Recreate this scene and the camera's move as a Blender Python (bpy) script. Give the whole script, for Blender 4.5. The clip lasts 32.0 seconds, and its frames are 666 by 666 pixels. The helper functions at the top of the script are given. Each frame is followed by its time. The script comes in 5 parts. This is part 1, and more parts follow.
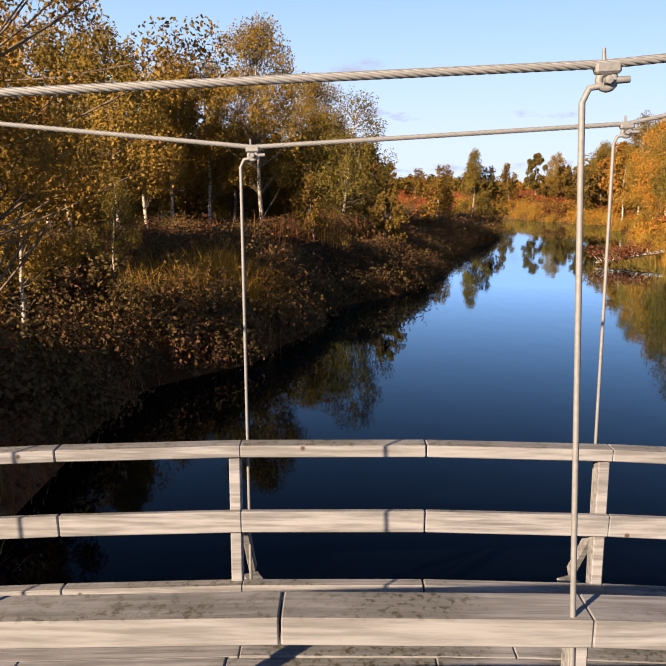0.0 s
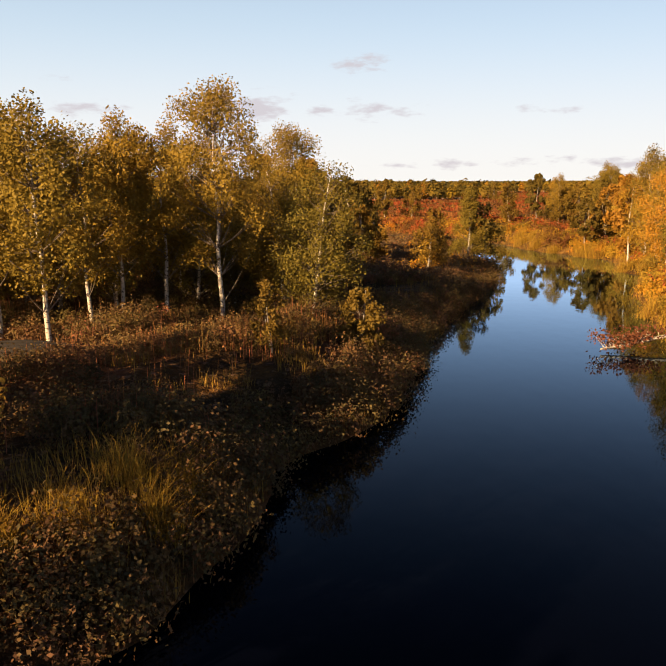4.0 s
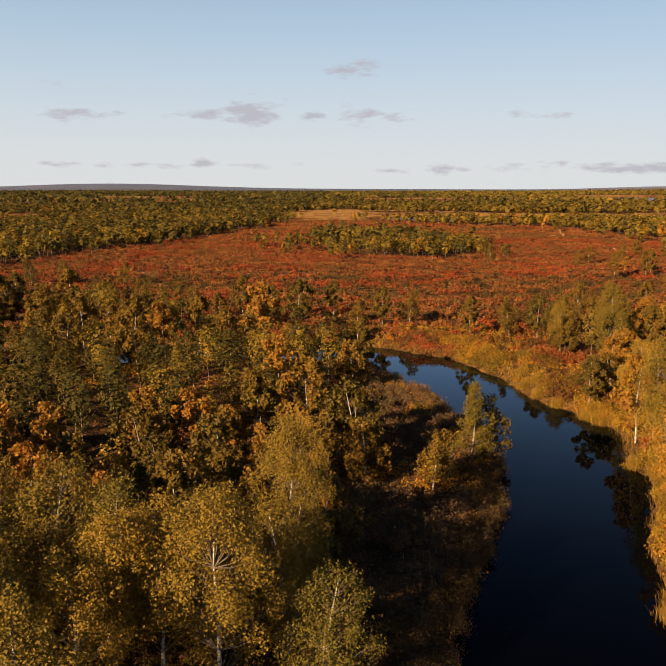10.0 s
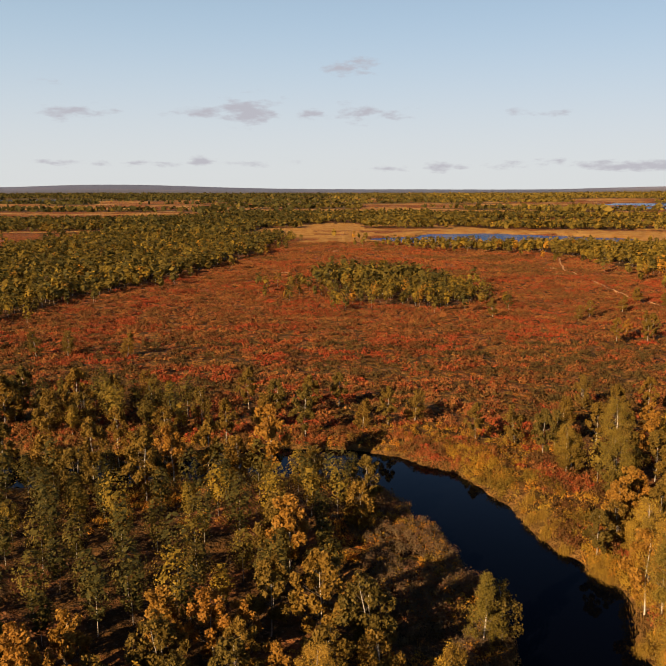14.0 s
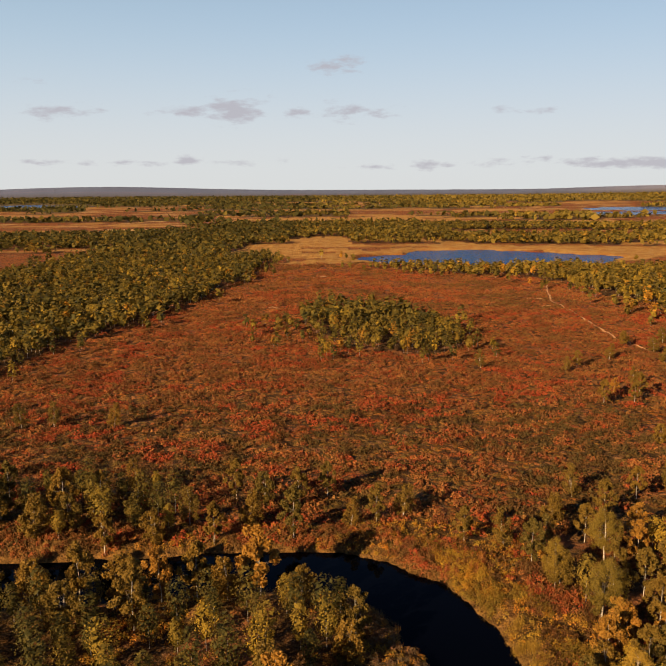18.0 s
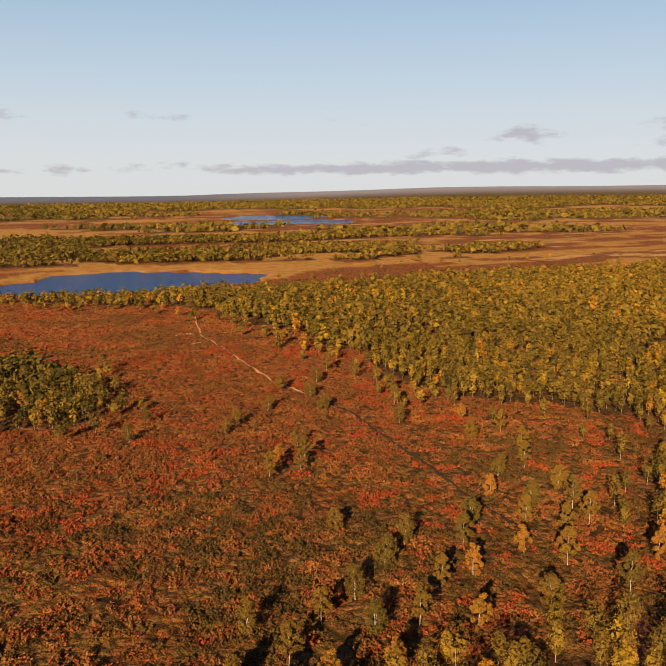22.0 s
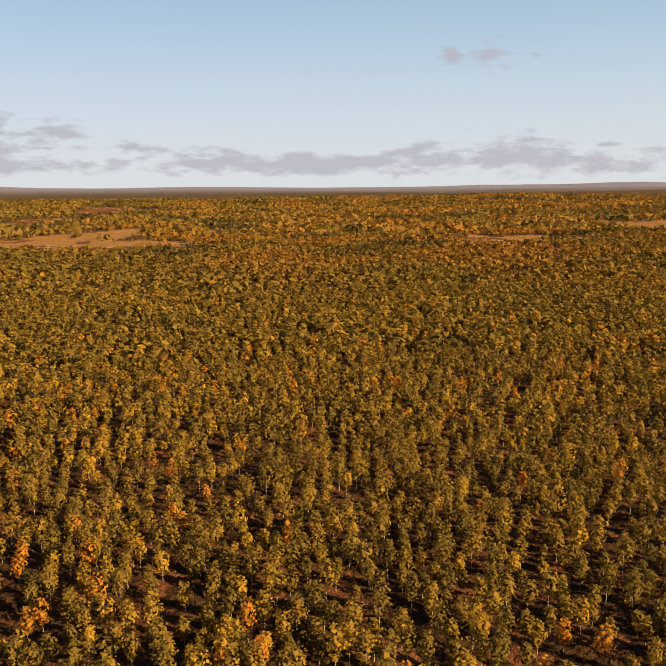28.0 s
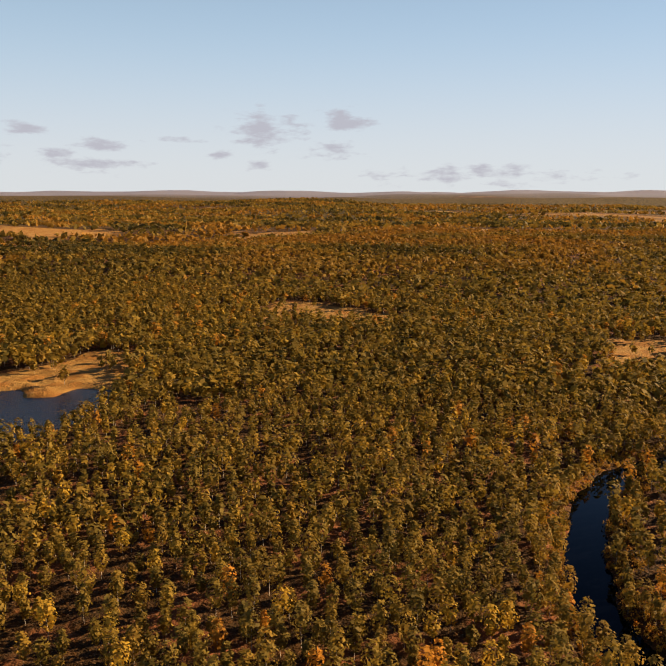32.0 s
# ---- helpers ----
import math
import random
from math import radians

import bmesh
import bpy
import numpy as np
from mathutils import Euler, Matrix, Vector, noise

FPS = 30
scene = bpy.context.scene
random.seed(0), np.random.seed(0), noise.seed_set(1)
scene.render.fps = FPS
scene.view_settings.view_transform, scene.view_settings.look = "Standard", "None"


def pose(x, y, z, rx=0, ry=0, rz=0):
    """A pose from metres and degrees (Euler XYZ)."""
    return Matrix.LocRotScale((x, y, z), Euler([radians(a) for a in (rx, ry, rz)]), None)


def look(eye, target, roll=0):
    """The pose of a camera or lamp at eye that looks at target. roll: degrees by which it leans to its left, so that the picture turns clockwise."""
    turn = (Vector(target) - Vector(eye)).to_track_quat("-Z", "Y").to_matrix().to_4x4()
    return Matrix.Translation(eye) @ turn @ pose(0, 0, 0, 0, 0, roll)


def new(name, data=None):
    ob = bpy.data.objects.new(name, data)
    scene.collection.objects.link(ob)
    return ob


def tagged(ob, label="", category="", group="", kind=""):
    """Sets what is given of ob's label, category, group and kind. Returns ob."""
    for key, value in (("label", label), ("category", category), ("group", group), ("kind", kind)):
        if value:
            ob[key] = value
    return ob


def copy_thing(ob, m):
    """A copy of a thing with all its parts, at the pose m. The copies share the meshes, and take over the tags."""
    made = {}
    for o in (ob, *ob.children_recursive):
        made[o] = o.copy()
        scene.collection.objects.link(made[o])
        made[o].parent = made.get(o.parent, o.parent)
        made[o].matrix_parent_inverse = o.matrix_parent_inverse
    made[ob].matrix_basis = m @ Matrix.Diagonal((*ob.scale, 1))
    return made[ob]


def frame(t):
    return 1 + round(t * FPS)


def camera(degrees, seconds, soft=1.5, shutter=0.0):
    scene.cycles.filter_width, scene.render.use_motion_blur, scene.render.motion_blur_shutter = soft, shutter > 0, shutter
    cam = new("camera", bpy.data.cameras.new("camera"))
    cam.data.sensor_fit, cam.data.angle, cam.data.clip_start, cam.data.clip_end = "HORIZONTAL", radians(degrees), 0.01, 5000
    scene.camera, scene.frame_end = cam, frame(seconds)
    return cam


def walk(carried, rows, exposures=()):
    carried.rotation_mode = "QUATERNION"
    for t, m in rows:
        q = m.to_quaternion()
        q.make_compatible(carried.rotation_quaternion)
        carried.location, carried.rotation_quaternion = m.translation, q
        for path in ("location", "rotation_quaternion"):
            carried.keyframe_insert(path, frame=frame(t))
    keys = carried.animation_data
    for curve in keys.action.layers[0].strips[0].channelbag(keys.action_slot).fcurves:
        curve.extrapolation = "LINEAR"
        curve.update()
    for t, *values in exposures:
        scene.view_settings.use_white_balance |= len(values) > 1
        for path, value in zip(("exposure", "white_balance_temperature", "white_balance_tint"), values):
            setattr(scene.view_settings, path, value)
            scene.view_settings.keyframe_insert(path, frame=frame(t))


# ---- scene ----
# seconds, place, heading to the right of north, tilt and roll in degrees
PATH = [
    (0, -1.31, -5.34, 3.46, -0.41, -10.52, 0.10),
    (0.5, -1.21, -5.09, 3.91, -0.56, -10.59, 0.04),
    (1, -1.10, -4.80, 4.36, -0.57, -10.66, 0.01),
    (1.5, -0.97, -4.42, 4.79, -0.56, -10.73, 0.03),
    (2, -0.82, -3.88, 5.20, -0.55, -10.84, 0.11),
    (2.5, -0.64, -3.23, 5.60, -0.62, -10.99, 0.23),
    (4.5, 0.00, 0.00, 7.27, -0.59, -10.78, -0.02),
    (5, 0.04, 0.52, 8.05, -0.58, -10.74, -0.01),
    (5.5, 0.06, 1.03, 8.92, -0.50, -10.74, 0.01),
    (6, 0.04, 1.50, 9.86, -0.52, -10.73, 0.02),
    (6.5, 0.00, 1.93, 10.89, -0.39, -10.71, 0.01),
    (7, -0.05, 2.31, 12.00, -0.31, -10.67, -0.02),
    (7.5, -0.11, 2.63, 13.22, -0.27, -10.65, -0.03),
    (8, -0.17, 2.87, 14.52, -0.27, -10.65, -0.04),
    (8.5, -0.26, 3.08, 15.90, -0.24, -10.63, -0.05),
    (9, -0.38, 3.29, 17.32, -0.22, -10.57, -0.06),
    (9.5, -0.53, 3.51, 18.80, -0.13, -10.51, -0.05),
    (10, -0.68, 3.77, 20.36, -0.09, -10.48, -0.02),
    (10.5, -0.82, 4.12, 22.01, -0.06, -10.50, 0.01),
    (11, -0.96, 4.47, 23.74, -0.05, -10.53, 0.02),
    (11.5, -1.11, 4.75, 25.52, -0.01, -10.57, 0.01),
    (12, -1.26, 4.98, 27.31, 0.01, -10.59, -0.00),
    (12.5, -1.41, 5.21, 29.10, 0.05, -10.59, -0.02),
    (13, -1.54, 5.42, 30.88, 0.02, -10.59, -0.03),
    (13.5, -1.68, 5.63, 32.67, 0.09, -10.59, -0.05),
    (14, -1.78, 5.85, 34.44, 0.06, -10.62, -0.09),
    (14.5, -1.85, 6.11, 36.17, 0.06, -10.66, -0.13),
    (16.5, -1.44, 7.08, 43.04, -0.34, -10.74, -0.34),
    (17, -1.50, 7.37, 44.76, -0.11, -10.76, -0.39),
    (17.5, -1.52, 7.86, 46.40, 0.43, -10.76, -0.43),
    (18, -1.52, 8.82, 47.85, 0.91, -10.73, -0.43),
    (18.5, -1.52, 10.52, 49.04, 2.74, -10.67, -0.38),
    (19, -1.51, 12.90, 50.01, 5.20, -10.59, -0.30),
    (19.5, -1.50, 15.59, 50.97, 7.70, -10.51, -0.22),
    (20, -1.42, 18.39, 52.05, 10.17, -10.46, -0.16),
    (20.5, -1.00, 21.41, 53.25, 12.62, -10.44, -0.14),
    (21, 0.22, 25.09, 54.45, 15.22, -10.43, -0.18),
    (21.5, 2.56, 29.79, 55.47, 19.97, -10.44, -0.27),
    (22, 5.89, 35.22, 56.24, 26.35, -10.50, -0.34),
    (22.5, 9.93, 40.66, 56.73, 32.48, -10.58, -0.33),
    (23, 14.50, 45.69, 56.93, 38.35, -10.60, -0.20),
    (23.5, 19.63, 50.36, 56.80, 44.23, -10.53, -0.05),
    (24, 25.47, 54.86, 56.35, 50.37, -10.46, -0.02),
    (24.5, 31.89, 59.32, 55.72, 56.58, -10.45, -0.10),
    (26.5, 67.91, 69.10, 55.53, 80.76, -10.58, -0.32),
    (27, 77.11, 69.25, 55.11, 87.29, -10.50, -0.37),
    (27.5, 86.08, 68.75, 54.78, 94.24, -10.47, -0.40),
    (28, 94.44, 67.17, 54.56, 101.22, -10.49, -0.35),
    (28.5, 101.77, 64.58, 54.39, 107.60, -10.49, -0.18),
    (29, 108.01, 61.48, 54.17, 114.14, -10.43, -0.03),
    (29.5, 113.39, 58.34, 53.90, 121.01, -10.32, -0.02),
    (30, 118.17, 55.08, 53.71, 128.32, -10.23, -0.09),
    (30.5, 122.33, 51.29, 53.80, 135.63, -10.20, -0.13),
    (31, 125.80, 46.64, 54.13, 141.83, -10.20, -0.09),
    (31.5, 128.72, 41.20, 54.34, 148.74, -10.17, -0.03),
    (32, 131.38, 35.33, 54.28, 155.71, -10.09, 0.06),
]
cam = camera(45.93, 32.0, soft=1.35)
walk(cam, [(t, pose(x, y, z, 90 + tilt, 0, -turn) @ pose(0, 0, 0, 0, 0, roll)) for t, x, y, z, turn, tilt, roll in PATH],
     exposures=[(0.0, 1.63, 5850, 13), (1.0, 1.80, 6300, 13), (2.0, 1.80, 6900, 14), (5.0, 1.54, 7350, 14), (7.0, 1.40, 7150, 12), (12.0, 1.25, 6850, 11), (24.0, 1.25, 6950, 11), (28.0, 1.29, 6750, 11), (32.0, 1.29, 6700, 11)])

# ---- world, sun ----
SUN_AZ, SUN_EL = 222.0, 21.0


def node(nt, kind, **kw):
    n = nt.nodes.new(kind)
    for k, v in kw.items():
        if k == "operation":
            n.operation = v
        elif k == "data_type":
            n.data_type = v
        elif k == "blend_type":
            n.blend_type = v
        elif k == "attribute_name":
            n.attribute_name = v
        else:
            n.inputs[k.replace("_", " ")].default_value = v
    return n


def math_node(nt, op, a, b=None, clamp=False):
    n = nt.nodes.new("ShaderNodeMath")
    n.operation, n.use_clamp = op, clamp
    for i, v in enumerate((a, b)):
        if v is None:
            continue
        if isinstance(v, (int, float)):
            n.inputs[i].default_value = v
        else:
            nt.links.new(v, n.inputs[i])
    return n.outputs[0]


def rgb_mix(nt, fac, a, b):
    n = nt.nodes.new("ShaderNodeMix")
    n.data_type = "RGBA"
    for sock, v in ((n.inputs["Factor"], fac), (n.inputs[6], a), (n.inputs[7], b)):
        if isinstance(v, (int, float)):
            sock.default_value = v
        elif isinstance(v, tuple):
            sock.default_value = (*v, 1)
        else:
            nt.links.new(v, sock)
    return n.outputs[2]


def ramp_of(nt, value, lo, hi):
    n = nt.nodes.new("ShaderNodeMapRange")
    n.interpolation_type = "SMOOTHSTEP"
    nt.links.new(value, n.inputs["Value"])
    n.inputs["From Min"].default_value, n.inputs["From Max"].default_value = lo, hi
    return n.outputs[0]


# azimuth, elevation, half width, half height (degrees) and weight of each low cloud
CLOUDS = [(-5.9, 5.14, 1.7, 0.62, 1), (-9.0, 5.11, 1.55, 0.28, 0.8), (1.2, 8.05, 1.55, 0.4, 0.85), (2.6, 5.02, 1.7, 0.37, 0.9), (4.2, 4.72, 0.77, 0.19, 0.7),
          (-17.3, 4.94, 1.39, 0.31, 0.8), (-19.5, 6.86, 0.62, 0.19, 0.5), (-1.9, 4.88, 0.93, 0.22, 0.6), (-9.1, 1.71, 0.93, 0.22, 0.9), (-12.3, 1.58, 7.12, 0.12, 0.6),
          (2.9, 1.19, 1.24, 0.15, 0.7), (7.6, 1.27, 1.39, 0.22, 0.8), (14.1, 4.89, 1.08, 0.19, 0.5), (40.0, 3.54, 1.55, 0.43, 1), (27.8, 4.35, 0.68, 0.19, 0.5),
          (50.1, 3.42, 1.86, 0.68, 1), (53.3, 3.26, 1.86, 0.4, 0.9), (56.3, 3.11, 2.17, 0.4, 0.9), (58.8, 2.92, 1.55, 0.5, 1), (41.9, 1.35, 21.68, 0.31, 1.5),
          (34.4, 2.26, 1.86, 0.25, 0.6), (67.4, 3.49, 3.72, 1.08, 1), (72.6, 3.54, 2.01, 1.08, 1), (77.8, 4.08, 1.55, 0.62, 1), (78.3, 2.75, 1.86, 0.37, 0.9),
          (81.9, 3.68, 2.01, 0.62, 1), (87.4, 2.89, 1.39, 0.34, 0.9), (71.8, 1.59, 13.94, 0.42, 1.3), (91.9, 2.3, 3.1, 0.34, 0.8), (98.8, 1.69, 9.29, 0.5, 1.4),
          (107.8, 2.01, 2.79, 0.77, 1), (114.5, 2.05, 3.41, 0.93, 1.1), (120.7, 1.6, 4.34, 0.53, 0.9), (109.6, 8.84, 0.93, 0.5, 0.8), (112.0, 8.76, 1.86, 0.53, 0.7),
          (120.3, 2.7, 0.77, 0.22, 0.7), (139.6, 3.09, 1.55, 0.34, 0.9), (136.7, 2.54, 1.24, 0.28, 0.8), (139.0, 1.95, 2.48, 0.31, 0.9), (131.1, 2.48, 1.86, 0.62, 0.9),
          (127.3, 2.29, 2.17, 0.77, 1), (134.8, 4.22, 0.93, 0.31, 0.8), (144.7, 3.61, 1.55, 0.15, 0.7), (147.7, 2.56, 0.5, 0.25, 0.7), (151.0, 4.31, 2.11, 0.84, 0.95),
          (156.4, 4.91, 1.55, 0.5, 0.95), (150.4, 2.0, 0.68, 0.28, 0.7), (155.5, 3.01, 1.08, 0.43, 0.6), (159.1, 1.23, 1.55, 0.19, 0.7), (166.8, 1.24, 5.27, 0.4, 0.7)]


def make_world():
    w = bpy.data.worlds.new("sky")
    scene.world = w
    w.use_nodes = True
    nt = w.node_tree
    nt.nodes.clear()
    sky = nt.nodes.new("ShaderNodeTexSky")
    sky.sky_type, sky.sun_disc = "NISHITA", False
    sky.sun_elevation, sky.sun_rotation = radians(SUN_EL), radians(SUN_AZ)
    sky.air_density, sky.dust_density, sky.ozone_density = 0.65, 0.5, 1.6
    tc = nt.nodes.new("ShaderNodeTexCoord")
    sep = nt.nodes.new("ShaderNodeSeparateXYZ")
    nt.links.new(tc.outputs["Generated"], sep.inputs[0])
    az = math_node(nt, "MULTIPLY", math_node(nt, "ARCTAN2", sep.outputs[0], sep.outputs[1]), 57.2958)
    el = math_node(nt, "MULTIPLY", math_node(nt, "ARCSINE", sep.outputs[2]), 57.2958)
    comb = nt.nodes.new("ShaderNodeCombineXYZ")
    nt.links.new(az, comb.inputs[0])
    nt.links.new(math_node(nt, "MULTIPLY", el, 3.0), comb.inputs[1])
    nz = node(nt, "ShaderNodeTexNoise", Scale=0.45, Detail=6.0, Roughness=0.6)
    nt.links.new(comb.outputs[0], nz.inputs["Vector"])
    fine = math_node(nt, "SUBTRACT", nz.outputs["Fac"], 0.5)
    total = None
    for a, e, wd, ht, k in CLOUDS:
        u = math_node(nt, "DIVIDE", math_node(nt, "SUBTRACT", az, float(a)), wd * 1.55)
        v = math_node(nt, "DIVIDE", math_node(nt, "SUBTRACT", el, float(e)), ht * 1.9)
        q = math_node(nt, "ADD", math_node(nt, "MULTIPLY", u, u), math_node(nt, "MULTIPLY", v, v))
        g = math_node(nt, "MULTIPLY", math_node(nt, "SUBTRACT", 1.0, math_node(nt, "SQRT", q)), float(k))
        total = g if total is None else math_node(nt, "MAXIMUM", total, g)
    m = math_node(nt, "ADD", total, math_node(nt, "MULTIPLY", fine, 3.4))
    ramp = nt.nodes.new("ShaderNodeMapRange")
    ramp.interpolation_type = "SMOOTHSTEP"
    nt.links.new(m, ramp.inputs["Value"])
    ramp.inputs["From Min"].default_value, ramp.inputs["From Max"].default_value = 0.05, 0.9
    ramp.inputs["To Max"].default_value = 0.8
    mix = nt.nodes.new("ShaderNodeMix")
    mix.data_type = "RGBA"
    nt.links.new(ramp.outputs[0], mix.inputs["Factor"])
    haze = nt.nodes.new("ShaderNodeMix")
    haze.data_type = "RGBA"
    up = math_node(nt, "MAXIMUM", el, 0.0)
    e2 = math_node(nt, "DIVIDE", up, 22.0)
    fall = math_node(nt, "POWER", 2.71828, math_node(nt, "MULTIPLY", math_node(nt, "MULTIPLY", e2, e2), -1.0))
    nt.links.new(math_node(nt, "MULTIPLY", fall, 0.92), haze.inputs["Factor"])
    deep = nt.nodes.new("ShaderNodeMix")
    deep.data_type, deep.blend_type = "RGBA", "MULTIPLY"
    deep.inputs["Factor"].default_value = 1.0
    nt.links.new(sky.outputs[0], deep.inputs[6])
    deep.inputs[7].default_value = (0.27, 0.42, 0.66, 1)
    nt.links.new(deep.outputs[2], haze.inputs[6])
    pale = rgb_mix(nt, ramp_of(nt, up, 0.0, 13.0), (6.7, 7.1, 7.4), (5.0, 6.8, 8.3))
    nt.links.new(pale, haze.inputs[7])
    nt.links.new(haze.outputs[2], mix.inputs[6])
    mix.inputs[7].default_value = (4.2, 4.2, 4.9, 1)
    bg = nt.nodes.new("ShaderNodeBackground")
    bg.inputs["Strength"].default_value = 0.045
    nt.links.new(mix.outputs[2], bg.inputs["Color"])
    out = nt.nodes.new("ShaderNodeOutputWorld")
    nt.links.new(bg.outputs[0], out.inputs["Surface"])


make_world()
sun_data = bpy.data.lights.new("sun", "SUN")
sun_data.energy, sun_data.angle, sun_data.color = 5.0, radians(0.5), (1.0, 0.71, 0.40)
sun = new("sun", sun_data)
_to = Vector((math.sin(radians(SUN_AZ)) * math.cos(radians(SUN_EL)), math.cos(radians(SUN_AZ)) * math.cos(radians(SUN_EL)), math.sin(radians(SUN_EL))))
sun.matrix_world = look(_to * 100, (0, 0, 0))

# ---- materials ----


def material(name, rough=0.8, metal=0.0, spec=0.3):
    m = bpy.data.materials.new(name)
    m.use_nodes = True
    b = m.node_tree.nodes["Principled BSDF"]
    b.inputs["Roughness"].default_value = rough
    b.inputs["Metallic"].default_value = metal
    b.inputs["Specular IOR Level"].default_value = spec
    return m, m.node_tree, b


def noise_of(nt, scale, detail=4.0, rough=0.55, vector=None, stretch=None):
    n = node(nt, "ShaderNodeTexNoise", Scale=scale, Detail=detail, Roughness=rough)
    if vector is None:
        vector = nt.nodes.new("ShaderNodeTexCoord").outputs["Object"]
    if stretch:
        mp = nt.nodes.new("ShaderNodeMapping")
        mp.inputs["Scale"].default_value = stretch
        nt.links.new(vector, mp.inputs["Vector"])
        vector = mp.outputs[0]
    nt.links.new(vector, n.inputs["Vector"])
    return n.outputs["Fac"]


def bump(nt, b, height, strength=0.5, dist=0.1):
    n = nt.nodes.new("ShaderNodeBump")
    n.inputs["Strength"].default_value, n.inputs["Distance"].default_value = strength, dist
    nt.links.new(height, n.inputs["Height"])
    nt.links.new(n.outputs[0], b.inputs["Normal"])


def ground_material():
    m, nt, b = material("heath_ground", 0.95, spec=0.1)
    att = node(nt, "ShaderNodeAttribute", attribute_name="zone")
    sep = nt.nodes.new("ShaderNodeSeparateColor")
    nt.links.new(att.outputs["Color"], sep.inputs[0])
    big, mid = noise_of(nt, 0.02, 3), noise_of(nt, 0.12, 4)
    small, tiny = noise_of(nt, 0.9, 4, 0.6), noise_of(nt, 4.0, 3, 0.6)
    heath = rgb_mix(nt, ramp_of(nt, mid, 0.42, 0.66), (0.1856, 0.06365, 0.01067), (0.3115, 0.06365, 0.01))
    heath = rgb_mix(nt, ramp_of(nt, big, 0.5, 0.68), heath, (0.2756, 0.1008, 0.01467))
    heath = rgb_mix(nt, ramp_of(nt, small, 0.46, 0.60), heath, (0.08986, 0.0488, 0.01))
    patch, blot = noise_of(nt, 0.07, 4, 0.6, stretch=(1, 1.3, 1)), noise_of(nt, 0.16, 3, 0.6, stretch=(1.2, 1, 1))
    heath = rgb_mix(nt, ramp_of(nt, blot, 0.54, 0.74), heath, (0.275, 0.056, 0.017))
    heath = rgb_mix(nt, ramp_of(nt, patch, 0.54, 0.64), heath, (0.2995, 0.1114, 0.01467))
    heath = rgb_mix(nt, ramp_of(nt, patch, 0.46, 0.36), heath, (0.1078, 0.06365, 0.01134))
    fray = math_node(nt, "ADD", math_node(nt, "MULTIPLY", small, 0.45), math_node(nt, "MULTIPLY", tiny, 0.2))
    herb = math_node(nt, "ADD", noise_of(nt, 0.055, 4, 0.65, stretch=(1.15, 1, 1)), fray)
    where = nt.nodes.new("ShaderNodeSeparateXYZ")
    nt.links.new(nt.nodes.new("ShaderNodeTexCoord").outputs["Object"], where.inputs[0])
    lush = ramp_of(nt, where.outputs[1], 270.0, 130.0)
    herb = math_node(nt, "ADD", herb, math_node(nt, "MULTIPLY", lush, 0.13))
    heath = rgb_mix(nt, math_node(nt, "MULTIPLY", ramp_of(nt, herb, 0.87, 0.97), 0.75), heath, (0.12, 0.075, 0.017))
    berry = math_node(nt, "ADD", noise_of(nt, 0.10, 4, 0.65, stretch=(1, 1.2, 1)), fray)
    heath = rgb_mix(nt, math_node(nt, "MULTIPLY", ramp_of(nt, berry, 0.89, 0.98), 0.45), heath, (0.31, 0.045, 0.02))
    amber = math_node(nt, "ADD", noise_of(nt, 0.13, 4, 0.65), fray)
    heath = rgb_mix(nt, math_node(nt, "MULTIPLY", ramp_of(nt, amber, 0.93, 1.0), 0.55), heath, (0.36, 0.14, 0.022))
    heath = rgb_mix(nt, ramp_of(nt, tiny, 0.58, 0.75), heath, (0.30, 0.12, 0.05))
    # dark specks: small tussock shadows put into the heath colour
    heath = rgb_mix(nt, ramp_of(nt, tiny, 0.50, 0.38), heath, (0.02636, 0.01273, 0.005336))
    cell = node(nt, "ShaderNodeTexVoronoi", Scale=0.85)
    cell.inputs["Randomness"].default_value = 1.0
    warp = nt.nodes.new("ShaderNodeVectorMath")
    warp.operation = "ADD"
    coord = nt.nodes.new("ShaderNodeTexCoord")
    push = node(nt, "ShaderNodeTexNoise", Scale=1.3, Detail=2.0)
    nt.links.new(coord.outputs["Object"], push.inputs["Vector"])
    nt.links.new(coord.outputs["Object"], warp.inputs[0])
    nt.links.new(push.outputs["Color"], warp.inputs[1])
    flat = nt.nodes.new("ShaderNodeMapping")
    flat.inputs["Scale"].default_value = (1, 1, 0)
    nt.links.new(warp.outputs[0], flat.inputs["Vector"])
    nt.links.new(flat.outputs[0], cell.inputs["Vector"])
    tone = nt.nodes.new("ShaderNodeSeparateColor")
    nt.links.new(cell.outputs["Color"], tone.inputs[0])
    heath = rgb_mix(nt, math_node(nt, "MULTIPLY", ramp_of(nt, tone.outputs[0], 0.62, 0.95), 0.3), heath, (0.30, 0.13, 0.065))
    heath = rgb_mix(nt, math_node(nt, "MULTIPLY", ramp_of(nt, tone.outputs[1], 0.6, 0.95), 0.6), heath, (0.10, 0.065, 0.015))
    dry = math_node(nt, "MULTIPLY", math_node(nt, "SUBTRACT", 1.0, lush), 0.33)
    heath = rgb_mix(nt, dry, heath, (0.38, 0.105, 0.03))
    # gaps between tussocks darkened, their shade painted as colour
    crease_shade = ramp_of(nt, cell.outputs["Distance"], 0.46, 0.80)
    heath = rgb_mix(nt, math_node(nt, "MULTIPLY", crease_shade, 0.85), heath, (0.03, 0.016, 0.006))
    tan = rgb_mix(nt, ramp_of(nt, mid, 0.4, 0.62), (0.36, 0.204, 0.058), (0.288, 0.1292, 0.029))
